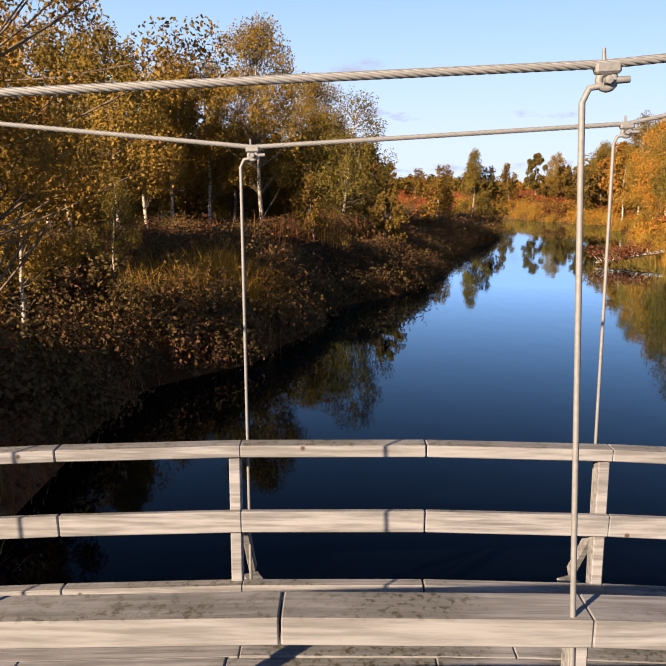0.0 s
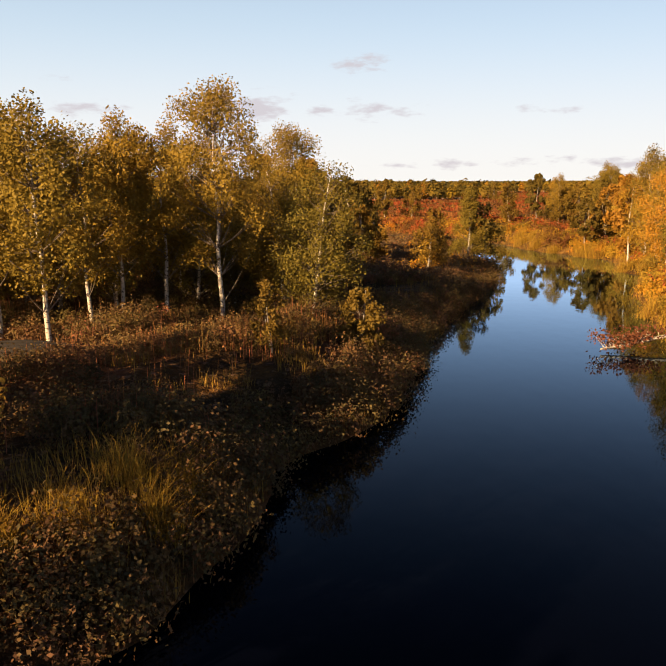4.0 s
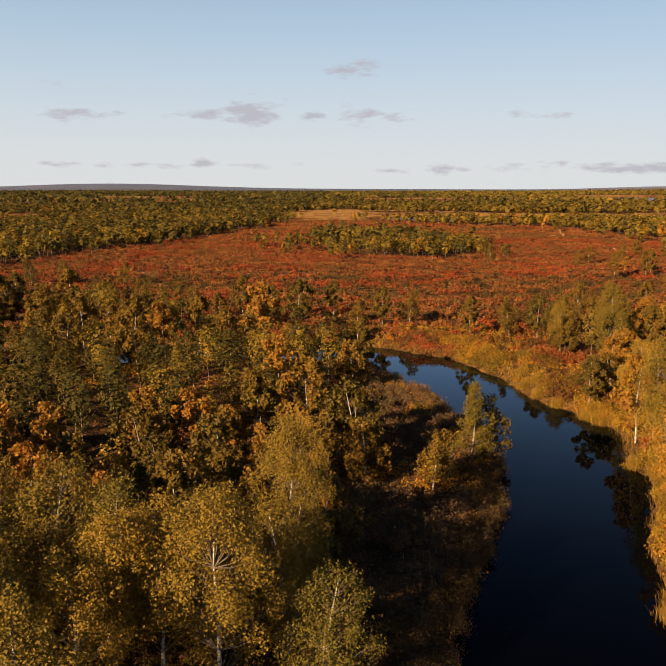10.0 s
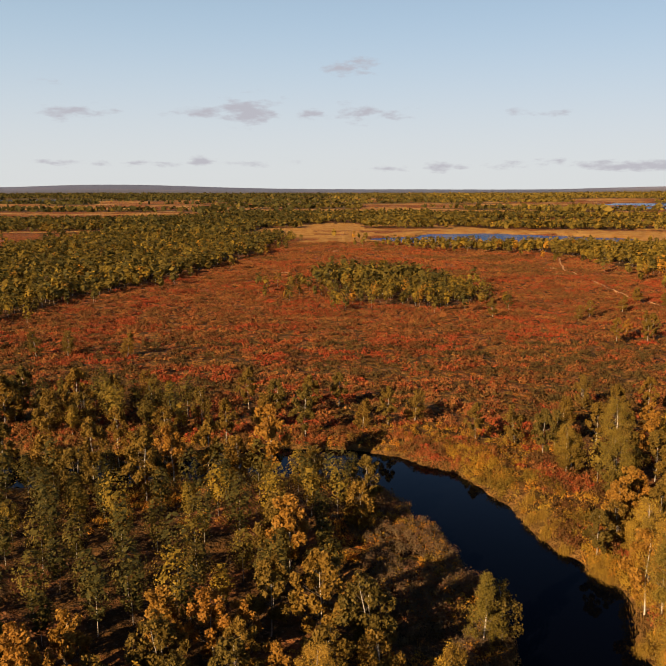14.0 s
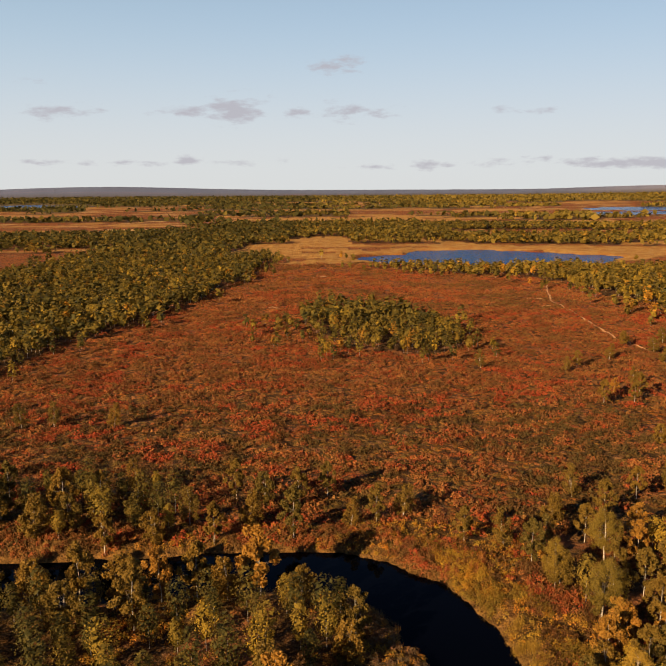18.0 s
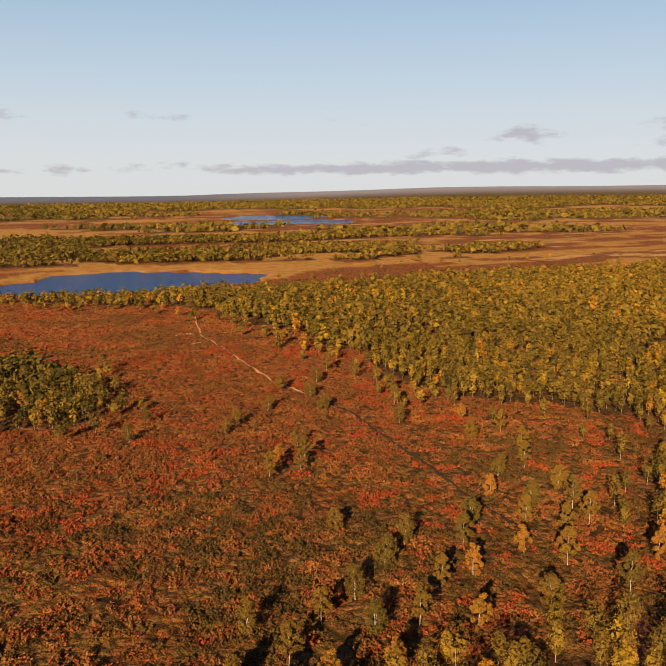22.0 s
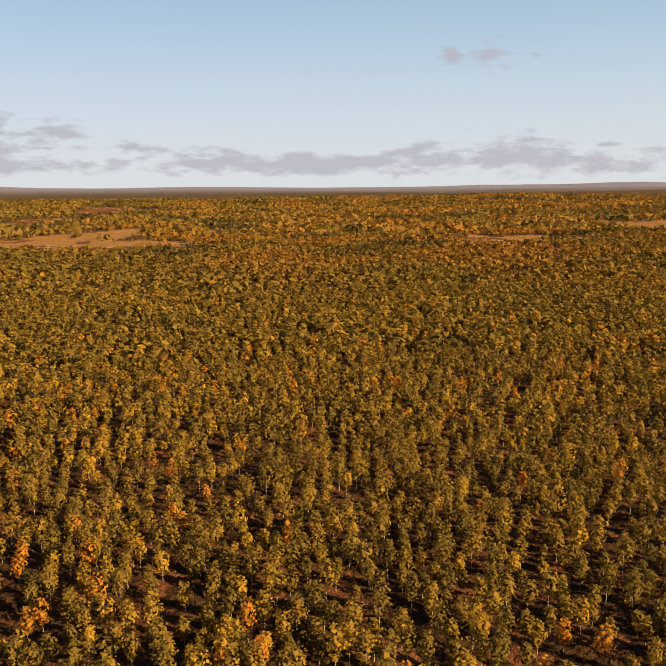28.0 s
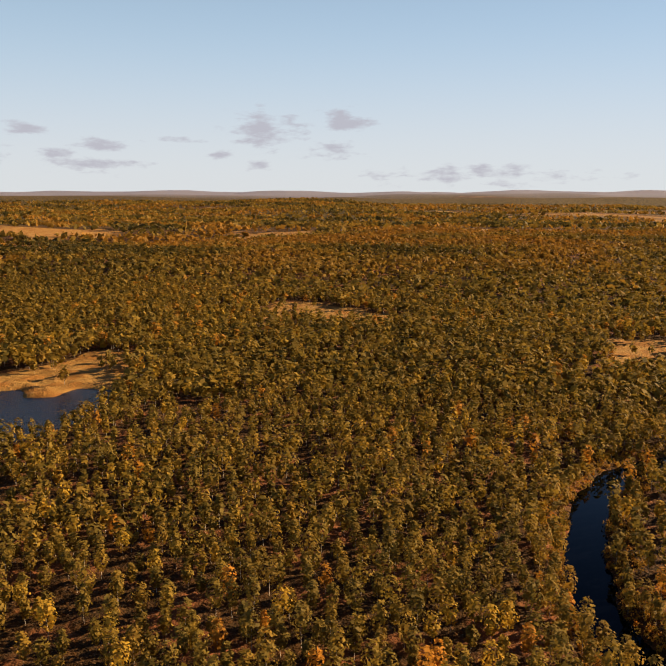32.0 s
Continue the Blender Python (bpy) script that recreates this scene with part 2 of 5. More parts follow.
    tan = rgb_mix(nt, ramp_of(nt, small, 0.52, 0.75), tan, (0.1872, 0.0952, 0.0232))
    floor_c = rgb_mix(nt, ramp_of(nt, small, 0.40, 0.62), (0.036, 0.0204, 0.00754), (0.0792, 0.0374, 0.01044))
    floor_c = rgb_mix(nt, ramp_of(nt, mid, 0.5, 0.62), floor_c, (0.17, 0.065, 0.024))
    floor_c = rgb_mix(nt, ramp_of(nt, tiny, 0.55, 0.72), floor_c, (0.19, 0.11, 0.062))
    bank = rgb_mix(nt, ramp_of(nt, small, 0.40, 0.62), (0.0864, 0.044, 0.01244), (0.17, 0.086, 0.0253))
    bank = rgb_mix(nt, ramp_of(nt, tiny, 0.50, 0.72), bank, (0.0432, 0.0238, 0.00696))
    flat_way = nt.nodes.new("ShaderNodeVectorMath")
    flat_way.operation = "LENGTH"
    nt.links.new(coord.outputs["Object"], flat_way.inputs[0])
    outer = ramp_of(nt, flat_way.outputs["Value"], 560.0, 700.0)
    streak = ramp_of(nt, noise_of(nt, 0.022, 6, 0.68, stretch=(0.5, 1.3, 1)), 0.545, 0.60)
    heath = rgb_mix(nt, math_node(nt, "MULTIPLY", streak, outer), heath, (0.40, 0.25, 0.095))
    dusk = ramp_of(nt, noise_of(nt, 0.035, 6, 0.7, stretch=(0.6, 1.2, 1)), 0.56, 0.66)
    heath = rgb_mix(nt, math_node(nt, "MULTIPLY", dusk, outer), heath, (0.13, 0.07, 0.03))
    c = rgb_mix(nt, sep.outputs[0], heath, tan)
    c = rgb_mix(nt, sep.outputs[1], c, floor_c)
    c = rgb_mix(nt, sep.outputs[2], c, bank)
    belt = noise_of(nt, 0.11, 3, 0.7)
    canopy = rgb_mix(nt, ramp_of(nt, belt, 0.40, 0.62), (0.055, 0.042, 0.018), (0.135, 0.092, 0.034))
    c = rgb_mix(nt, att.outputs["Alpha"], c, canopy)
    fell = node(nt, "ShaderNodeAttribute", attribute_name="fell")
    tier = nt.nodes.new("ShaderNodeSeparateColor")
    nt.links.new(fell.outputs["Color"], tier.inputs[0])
    # blue-grey distance haze put into the far fells' colour
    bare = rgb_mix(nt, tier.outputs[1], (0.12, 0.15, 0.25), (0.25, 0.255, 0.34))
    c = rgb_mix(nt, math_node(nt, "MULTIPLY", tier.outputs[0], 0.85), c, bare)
    nt.links.new(c, b.inputs["Base Color"])
    h = math_node(nt, "ADD", math_node(nt, "MULTIPLY", small, 0.7), math_node(nt, "MULTIPLY", tiny, 0.4))
    h = math_node(nt, "SUBTRACT", h, math_node(nt, "MULTIPLY", cell.outputs["Distance"], math_node(nt, "MULTIPLY", math_node(nt, "SUBTRACT", 1.0, sep.outputs[0]), 0.7)))
    bump(nt, b, h, 1.0, 0.7)
    return m


def water_material():
    m, nt, b = material("river_water", 0.6, spec=0.0)
    b.inputs["Base Color"].default_value = (0.0006, 0.0009, 0.0022, 1)
    swell = nt.nodes.new("ShaderNodeBump")
    swell.inputs["Strength"].default_value, swell.inputs["Distance"].default_value = 0.06, 0.05
    nt.links.new(noise_of(nt, 1.6, 3, 0.5, stretch=(1, 0.5, 1)), swell.inputs["Height"])
    gloss = node(nt, "ShaderNodeBsdfGlossy", Roughness=0.03)
    gloss.inputs["Color"].default_value = (0.56, 0.75, 1.0, 1)
    nt.links.new(swell.outputs[0], gloss.inputs["Normal"])
    rim = node(nt, "ShaderNodeFresnel", IOR=1.25)
    nt.links.new(swell.outputs[0], rim.inputs["Normal"])
    mx = nt.nodes.new("ShaderNodeMixShader")
    nt.links.new(math_node(nt, "MULTIPLY", math_node(nt, "POWER", rim.outputs[0], 1.9), 4.6, True), mx.inputs[0])
    nt.links.new(b.outputs[0], mx.inputs[1])
    nt.links.new(gloss.outputs[0], mx.inputs[2])
    nt.links.new(mx.outputs[0], nt.nodes["Material Output"].inputs["Surface"])
    return m


def lake_material(name, colour, ior, swell):
    m, nt, b = material(name, 0.12, spec=0.5)
    b.inputs["Base Color"].default_value = (*colour, 1)
    b.inputs["IOR"].default_value = ior
    b.inputs["Specular Tint"].default_value = (0.2, 0.4, 1.0, 1)
    bump(nt, b, noise_of(nt, 0.9, 4, 0.6), 1.0, swell)
    return m


def leaf_material(name, colours, use_tint=False, gloss=(0.7, 0.08), through_light=0.28):
    """Leaves: colour varies by piece and by tree, with light passing through."""
    m, nt, b = material(name, gloss[0], spec=gloss[1])
    colours = [tuple(v * 0.92 for v in q) for q in colours]
    geo = nt.nodes.new("ShaderNodeNewGeometry")
    rnd = math_node(nt, "ADD", math_node(nt, "MULTIPLY", geo.outputs["Random Per Island"], 0.3), 0.45)
    c = rgb_mix(nt, rnd, colours[0], colours[1])
    if use_tint:
        att = node(nt, "ShaderNodeAttribute", attribute_name="tint")
        sep = nt.nodes.new("ShaderNodeSeparateColor")
        nt.links.new(att.outputs["Color"], sep.inputs[0])
        c = rgb_mix(nt, sep.outputs[0], c, colours[2])
        c = rgb_mix(nt, sep.outputs[1], c, colours[3])
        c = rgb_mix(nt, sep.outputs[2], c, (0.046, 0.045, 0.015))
    else:
        info = nt.nodes.new("ShaderNodeObjectInfo")
        c = rgb_mix(nt, math_node(nt, "MULTIPLY", info.outputs["Random"], 0.6), c, colours[2])
    nt.links.new(c, b.inputs["Base Color"])
    tr = nt.nodes.new("ShaderNodeBsdfTranslucent")
    nt.links.new(c, tr.inputs["Color"])
    mx = nt.nodes.new("ShaderNodeMixShader")
    mx.inputs[0].default_value = through_light
    nt.links.new(b.outputs[0], mx.inputs[1])
    nt.links.new(tr.outputs[0], mx.inputs[2])
    nt.links.new(mx.outputs[0], nt.nodes["Material Output"].inputs["Surface"])
    return m


def bark_material():
    m, nt, b = material("birch_bark", 0.75)
    n = noise_of(nt, 7.0, 4, 0.6, stretch=(1, 1, 2.2))
    c = rgb_mix(nt, ramp_of(nt, n, 0.52, 0.62), (0.42, 0.37, 0.31), (0.045, 0.035, 0.028))
    nt.links.new(c, b.inputs["Base Color"])
    bump(nt, b, n, 0.4, 0.02)
    return m


def wood_material():
    m, nt, b = material("weathered_timber", 0.8)
    g = noise_of(nt, 5.0, 6, 0.65, stretch=(0.35, 6, 6))
    knot = node(nt, "ShaderNodeTexVoronoi", Scale=2.6)
    nt.links.new(nt.nodes.new("ShaderNodeTexCoord").outputs["Object"], knot.inputs["Vector"])
    k = math_node(nt, "SUBTRACT", 1.0, knot.outputs["Distance"])
    geo = nt.nodes.new("ShaderNodeNewGeometry")
    facing = nt.nodes.new("ShaderNodeSeparateXYZ")
    nt.links.new(geo.outputs["Normal"], facing.inputs[0])
    info = nt.nodes.new("ShaderNodeObjectInfo")
    c = rgb_mix(nt, ramp_of(nt, g, 0.32, 0.66), (0.115, 0.116, 0.127), (0.265, 0.268, 0.295))
    c = rgb_mix(nt, math_node(nt, "MULTIPLY", info.outputs["Random"], 0.35), c, (0.17, 0.165, 0.16))
    c = rgb_mix(nt, ramp_of(nt, k, 0.945, 0.975), c, (0.07, 0.045, 0.03))
    # lichen and dirt lie on the upper faces
    speck = ramp_of(nt, noise_of(nt, 26.0, 4, 0.7), 0.50, 0.62)
    broad = ramp_of(nt, noise_of(nt, 1.1, 3, 0.6), 0.40, 0.62)
    top = ramp_of(nt, facing.outputs[2], 0.6, 0.9)
    c = rgb_mix(nt, math_node(nt, "MULTIPLY", top, math_node(nt, "MULTIPLY", broad, 0.6)), c, (0.085, 0.085, 0.075))
    c = rgb_mix(nt, math_node(nt, "MULTIPLY", top, math_node(nt, "MULTIPLY", broad, speck)), c, (0.045, 0.042, 0.025))
    nt.links.new(c, b.inputs["Base Color"])
    bump(nt, b, g, 0.35, 0.008)
    return m


def plain_material(name, colour, rough=0.7, metal=0.0, scale=8.0, vary=0.3):
    m, nt, b = material(name, rough, metal)
    n = noise_of(nt, scale, 4, 0.6)
    nt.links.new(rgb_mix(nt, n, tuple(v * (1 - vary) for v in colour), tuple(min(1, v * (1 + vary)) for v in colour)), b.inputs["Base Color"])
    bump(nt, b, n, 0.2, 0.01)
    return m


MAT_GROUND, MAT_WATER, MAT_BARK, MAT_WOOD = ground_material(), water_material(), bark_material(), wood_material()
# the lake's blue base stands in for reflected sky; its gloss is kept low
MAT_LAKE, MAT_POND = lake_material("lake_water", (0.006, 0.055, 0.21), 1.04, 0.5), lake_material("pond_water", (0.004, 0.010, 0.030), 1.12, 0.25)
MAT_LIMB = plain_material("limb_bark", (0.13, 0.10, 0.075), 0.8, 0.0, 9.0, 0.4)
THICKET = leaf_material("thicket_twigs", ((0.055, 0.040, 0.024), (0.17, 0.115, 0.062), (0.26, 0.17, 0.06), (0.26, 0.10, 0.05)), True)
MAT_STEEL = plain_material("galvanised_steel", (0.22, 0.225, 0.24), 0.7, 0.4, 40.0, 0.3)
GREEN, OLIVE, YELLOW, ORANGE = (0.118, 0.095, 0.020), (0.32, 0.205, 0.035), (0.52, 0.32, 0.034), (0.56, 0.20, 0.024)
LEAF_GREEN = leaf_material("green_leaves", ((0.048, 0.047, 0.013), (0.21, 0.158, 0.028), (0.33, 0.195, 0.030)), False, (0.6, 0.1))
LEAF_OLIVE = leaf_material("olive_leaves", ((0.034, 0.030, 0.010), (0.155, 0.108, 0.022), (0.27, 0.142, 0.022)), False, (0.6, 0.1))
LEAF_RUST = leaf_material("russet_leaves", ((0.08, 0.045, 0.012), (0.36, 0.190, 0.030), (0.36, 0.145, 0.026)), False, (0.6, 0.1))
LEAF_GOLD = leaf_material("golden_leaves", ((0.17, 0.115, 0.022), (0.46, 0.275, 0.034), (0.44, 0.185, 0.025)), False, (0.5, 0.2))
LEAF_FAR = leaf_material("forest_leaves", (GREEN, OLIVE, YELLOW, ORANGE), True, through_light=0.36)
HEATH = leaf_material("heath_leaves", ((0.055, 0.030, 0.013), (0.23, 0.098, 0.034), (0.38, 0.18, 0.05), (0.32, 0.055, 0.022)), True)
UNDERWOOD = leaf_material("underwood_leaves", ((0.030, 0.025, 0.014), (0.125, 0.092, 0.040), (0.29, 0.19, 0.050), (0.21, 0.080, 0.048)), True)
LEAF_MIXED = leaf_material("yellowing_leaves", ((0.045, 0.042, 0.014), (0.27, 0.185, 0.034), (0.40, 0.20, 0.030)), False, (0.6, 0.1))
GRASS = leaf_material("dry_grass", ((0.07, 0.045, 0.012), (0.26, 0.165, 0.045), YELLOW, (0.30, 0.105, 0.055)), True)
# ---- the plan of the land ----
# the river's middle line and half width, from downstream of the footbridge up the bend
RIVER = [(-260, -190, 5), (-60, -170, 5), (40, -150, 5), (90, -140, 5), (126, -139, 3.8), (136.5, -127.5, 3.2), (142, -118, 2.9), (144, -102, 2.9), (142.2, -81, 3.0), (139, -66, 3.0), (131, -53, 3.2),
         (115, -48, 4.5), (80, -58, 5), (40, -62, 6), (12, -48, 8), (4, -25, 9), (4.2, 6, 8.8), (5.9, 15, 7.1), (7.0, 24, 5.1), (9.7, 35, 4.9), (13.2, 46, 4.5), (16.6, 58, 4.8), (17.4, 67, 5.8),
         (14.6, 76, 4.4), (12.4, 85, 4.8), (8.5, 94, 5.2), (0, 100.5, 5.0), (-14, 100.8, 5.0), (-30, 98.5, 5.6), (-45, 98, 5.6), (-72, 93, 5), (-130, 104, 5), (-300, 90, 5)]
LAKES = [(104, 516, 78, 57, -0.12), (580, 1440, 120, 95, 0.2), (500, 1230, 130, 85, 0.2), (-720, 1850, 190, 210, 0.3)]
POND = [(295, -89), (303.5, -103), (309.5, -105.5), (306.5, -116), (299.5, -124), (291.5, -118), (285, -121), (285, -131), (276, -134), (269, -126), (264, -111), (261, -96), (265, -84), (273, -78), (279, -82), (284, -87)]
FOREST_WEST = [(-31, 600), (-36, 480), (-41, 385), (-50, 335), (-60, 292), (-72, 262), (-82, 228), (-88, 190), (-84, 150), (-68, 125), (-58, 112), (-110, 108), (-175, 150), (-168, 300), (-160, 400), (-160, 506), (-154, 640), (-120, 760), (-60, 740), (-41, 661)]
FOREST_BANK = [(-75, 2), (-30, 10), (-16, 19), (-9, 26), (-1, 27), (2, 33), (4, 43), (7, 52), (4, 60), (-1, 64), (0, 76), (4, 84), (-2, 92), (-30, 90), (-80, 84)]
FOREST_EAST = [(21, 456), (60, 424), (95, 406), (116, 374), (122, 340), (127, 298), (128, 260), (126, 235), (124, 204), (141, 191), (150, 173), (170, 158), (188, 152), (220, 151), (234, 138), (230, 114), (214, 110), (200, 118), (186, 129), (172, 139), (164, 146), (138, 146), (122, 138), (109, 127), (98, 113), (98, 103), (92, 80),
               (80, 40), (40, -10), (30, -50), (-50, -130), (200, -1500), (1500, -1500), (2500, -200), (1300, 300), (671, 406), (513, 428), (403, 413), (323, 428), (257, 440), (180, 432), (60, 440)]
FOREST_RIGHT = [(23, 38), (25, 58), (27, 74), (26, 92), (34, 104), (60, 104), (98, 100), (84, 40), (40, -10), (17, 8)]
MEADOW = [(168, 146), (180, 141), (200, 142), (213, 143), (222, 140), (224, 131), (219, 121), (207, 118), (195, 126), (182, 134), (172, 139)]
OPEN_WEST = [(-168, 380), (-172, 520), (-166, 640), (-190, 760), (-300, 800), (-420, 640), (-330, 420), (-230, 330)]
LAKE_MEADOW = [(-62, 520), (-25, 478), (25, 480), (60, 470), (170, 476), (240, 520), (420, 560), (300, 640), (125, 640), (60, 700), (0, 735), (-40, 690), (-66, 610)]
POND_MEADOW = [(323, -95), (328, -118), (314, -137), (312, -150), (312, -172), (298, -176), (284, -156), (272, -138), (262, -110), (259, -96), (264, -80), (275, -70), (292, -78), (306, -84)]
STRIPS = [[(735, -160), (690, -255), (670, -240), (710, -160)], [(1190, -540), (812, -800), (600, -450), (700, -470), (770, -395)], [(664, 1004), (931, 914), (1281, 642), (1335, 303), (1250, 330), (643, 343), (395, 420), (316, 500), (420, 700)],
          [(158, -282), (126, -292), (132, -222), (153, -214)],
          [(316, -306), (243, -294), (234, -252), (302, -262)], [(702, -902), (578, -908), (548, -780), (655, -780)],
          [(854, 441), (935, 336), (1069, 214), (1230, 113), (1034, 106), (899, 190), (767, 246), (633, 290), (564, 304)]]
# glades in the eastern woods: middle, half width, half length, turn
GLADES = [(690, -520, 60, 40, 2.3), (930, -640, 190, 70, 2.3), (820, -260, 90, 70, 2.0), (330, -900, 120, 50, 2.8), (900, 175, 90, 170, 0.6)]


def inside(poly, x, y):
    """Which points lie in a polygon."""
    hit = np.zeros(x.shape, bool)
    px, py = np.array(poly, float).T
    for i in range(len(px)):
        j = i - 1
        cross = (py[i] > y) != (py[j] > y)
        hit ^= cross & (x < (px[j] - px[i]) * (y - py[i]) / (py[j] - py[i] + 1e-9) + px[i])
    return hit


def lattice(seed):
    return np.random.RandomState(seed).rand(256, 256)


LATTICE = [lattice(s) for s in range(6)]


def wave(x, y, size, k=0):
    """Smooth noise from 0 to 1 with features of that size."""
    u, v = x / size + 1000, y / size + 1000
    i, j = np.floor(u).astype(int), np.floor(v).astype(int)
    a, b = u - i, v - j
    a, b = a * a * (3 - 2 * a), b * b * (3 - 2 * b)
    g = LATTICE[k % 6]
    i, j, i1, j1 = i & 255, j & 255, (i + 1) & 255, (j + 1) & 255
    return (g[i, j] * (1 - a) + g[i1, j] * a) * (1 - b) + (g[i, j1] * (1 - a) + g[i1, j1] * a) * b


def step(lo, hi, v):
    t = np.clip((v - lo) / (hi - lo), 0, 1)
    return t * t * (3 - 2 * t)


def to_river(x, y):
    """How far from the water's edge of the river (negative in it)."""
    best = np.full(x.shape, 1e6)
    for (ax, ay, aw), (bx, by, bw) in zip(RIVER, RIVER[1:]):
        dx, dy = bx - ax, by - ay
        t = np.clip(((x - ax) * dx + (y - ay) * dy) / (dx * dx + dy * dy), 0, 1)
        best = np.minimum(best, np.hypot(x - ax - t * dx, y - ay - t * dy) - (aw + t * (bw - aw)))
    return best + (wave(x, y, 3.5, 1) - 0.5) * 1.3


def to_pond(x, y):
    """How far from the pond's shore (negative in the pond)."""
    best = np.full(x.shape, 1e6)
    for (ax, ay), (bx, by) in zip(POND, POND[1:] + POND[:1]):
        dx, dy = bx - ax, by - ay
        t = np.clip(((x - ax) * dx + (y - ay) * dy) / (dx * dx + dy * dy), 0, 1)
        best = np.minimum(best, np.hypot(x - ax - t * dx, y - ay - t * dy))
    return np.where(inside(POND, x, y), -best, best) + (wave(x, y, 3.5, 1) - 0.5) * 1.5


def to_lake(x, y):
    best = np.full(x.shape, 1e6)
    for cx, cy, rx, ry, turn in LAKES:
        c, s = math.cos(turn), math.sin(turn)
        u, v = (x - cx) * c + (y - cy) * s, -(x - cx) * s + (y - cy) * c
        r = np.hypot(u / rx, v / ry) + (wave(x, y, rx * 0.35, 2) - 0.5) * 0.5
        best = np.minimum(best, (r - 1) * min(rx, ry))
    return np.minimum(best, to_pond(x, y))


def relief(x, y):
    """The ground's height."""
    r = np.hypot(x - 40, y - 40)
    az = np.degrees(np.arctan2(x, y))
    land = 1.1 + (wave(x, y, 60, 0) - 0.5) * 1.2 + (wave(x, y, 17, 3) - 0.5) * 0.5
    land += step(6, 40, np.hypot(np.minimum(x + 4, 0), np.minimum(y - 70, 0) * 0.0)) * step(90, 60, y) * step(-5, 14, y) * 1.0
    near = step(900, 500, r)
    land += near * ((wave(x, y, 3.4, 1) - 0.5) * 0.75 + (wave(x, y, 1.7, 2) - 0.5) * 0.45)
    far = step(1500, 4700, r)
    rim = 10 + 42 * step(12, 40, az)
    hills = rim * far + 12 * step(1200, 3500, r) * (wave(x, y, 900, 4) - 0.4) * step(-30, 60, np.abs(az))
    hills += 46 * step(3700, 4500, r) * np.exp(-((az - 71) / 6.0) ** 2) + 30 * step(3000, 4200, r) * np.exp(-((az + 16) / 9.0) ** 2)
    hills += 9 * step(3900, 4600, r) * (wave(az * 1.0, az * 0, 7, 2) - 0.3) * step(5, 20, az)
    hills += 24 * step(350, 1100, r) * step(90, 130, az) * (wave(x, y, 330, 5) - 0.3)
    land += hills
    d = np.minimum(to_river(x, y), to_lake(x, y))
    return np.where(d < 0, np.maximum(-1.6, d * 0.7), 0) + np.where(d > 0, land * step(-0.6, 3.2, d) + 0.0, -0.12)


def zones(x, y):
    """Shares of sedge meadow, forest floor and bank grass."""
    wob = (wave(x, y, 14, 0) - 0.5) * 11
    xx, yy = x + wob, y + (wave(x, y, 14, 3) - 0.5) * 11
    sedge = inside(LAKE_MEADOW, xx, yy) & (wave(x * 0.5, y, 18, 5) > 0.30) | inside(MEADOW, x + wob * 0.2, y) | inside(POND_MEADOW, x + wob * 0.3, y)
    for k, poly in enumerate(STRIPS):
        sedge |= inside(poly, xx, yy + wob) & (wave(x * 0.3 + y * 0.25, y, 20, 1) > (0.72 if k == 2 else 0.48 if k == 1 else 0.22))
    r = np.hypot(x, y)
    az = np.degrees(np.arctan2(x, y))
    bog = (r > 620) & (wave(x * 0.3, y, 90, 4) + 0.35 * wave(x * 0.4, y, 30, 2) > 0.96) & (az < 62) & (az > -40)
    woods = np.zeros(x.shape, bool)
    for poly in (FOREST_WEST, FOREST_BANK, FOREST_EAST, FOREST_RIGHT):
        woods |= inside(poly, xx, yy)
    woods |= (x < -150) & (r <= 640) & (wave(x * 0.6, y, 60, 2) + 0.3 * wave(x, y, 25, 1) > 0.98)
    woods &= ~inside(OPEN_WEST, xx, yy) | (wave(x, y, 30, 4) > 0.72)
    c, s = math.cos(0.3), math.sin(0.3)
    u, v = (x - 17) * c + (y - 262) * s, -(x - 17) * s + (y - 262) * c
    woods |= np.hypot(u / 22, v / 43) < 1
    open_bog = (az > 2) & (az < 76) & (r < np.where(az > 22, 1430, 2000) + (wave(x, y, 110, 3) - 0.5) * 500)
    woods |= (r > 640) & ~bog & (wave(x * 0.35, y, 120, 0) + 0.3 * wave(x * 0.5, y, 40, 3) > np.where(open_bog, 0.80, np.where((az <= 2) & (r < 1500), 0.70, np.where((az > 2) & (az < 76), 0.46, 0.57))))
    for gx, gy, a, b, turn in GLADES:
        c, s = math.cos(turn), math.sin(turn)
        u, v = (xx - gx) * c - (yy - gy) * s, (xx - gx) * s + (yy - gy) * c
        hole = np.hypot(u / a, v / b) + (wave(x, y, 16, 2) - 0.5) * 1.3 < 1
        woods &= ~hole
        sedge |= hole & (wave(x * 0.5, y, 20, 4) > 0.45)
    woods |= inside([(60, 655), (130, 642), (350, 650), (430, 690), (300, 730), (60, 720)], xx, yy)
    sedge |= bog & ~woods
    sedge |= (r > 620) & (r < 2300) & ~woods & (wave(x * 0.22, y, 34, 2) * 0.65 + wave(x * 0.5, y, 16, 1) * 0.35 > 0.63)
    woods |= (r > 2300) & (wave(x * 0.3, y, 200, 1) > 0.18)
    sedge &= r < 2700
    woods &= ~sedge
    d = to_river(x, y)
    bank = step(3.8, 0.8, d + (wave(x, y, 6, 4) - 0.5) * 5)
    west = (x < 4 + 0.16 * np.maximum(y, 0)) & (y < 62)
    bank = np.where(west, bank * 0.12, np.where((y < 15) & (x > 40), 0.0, bank))
    woods |= west & (y > -40) & (x > -60)
    return sedge.astype(float), woods.astype(float), bank


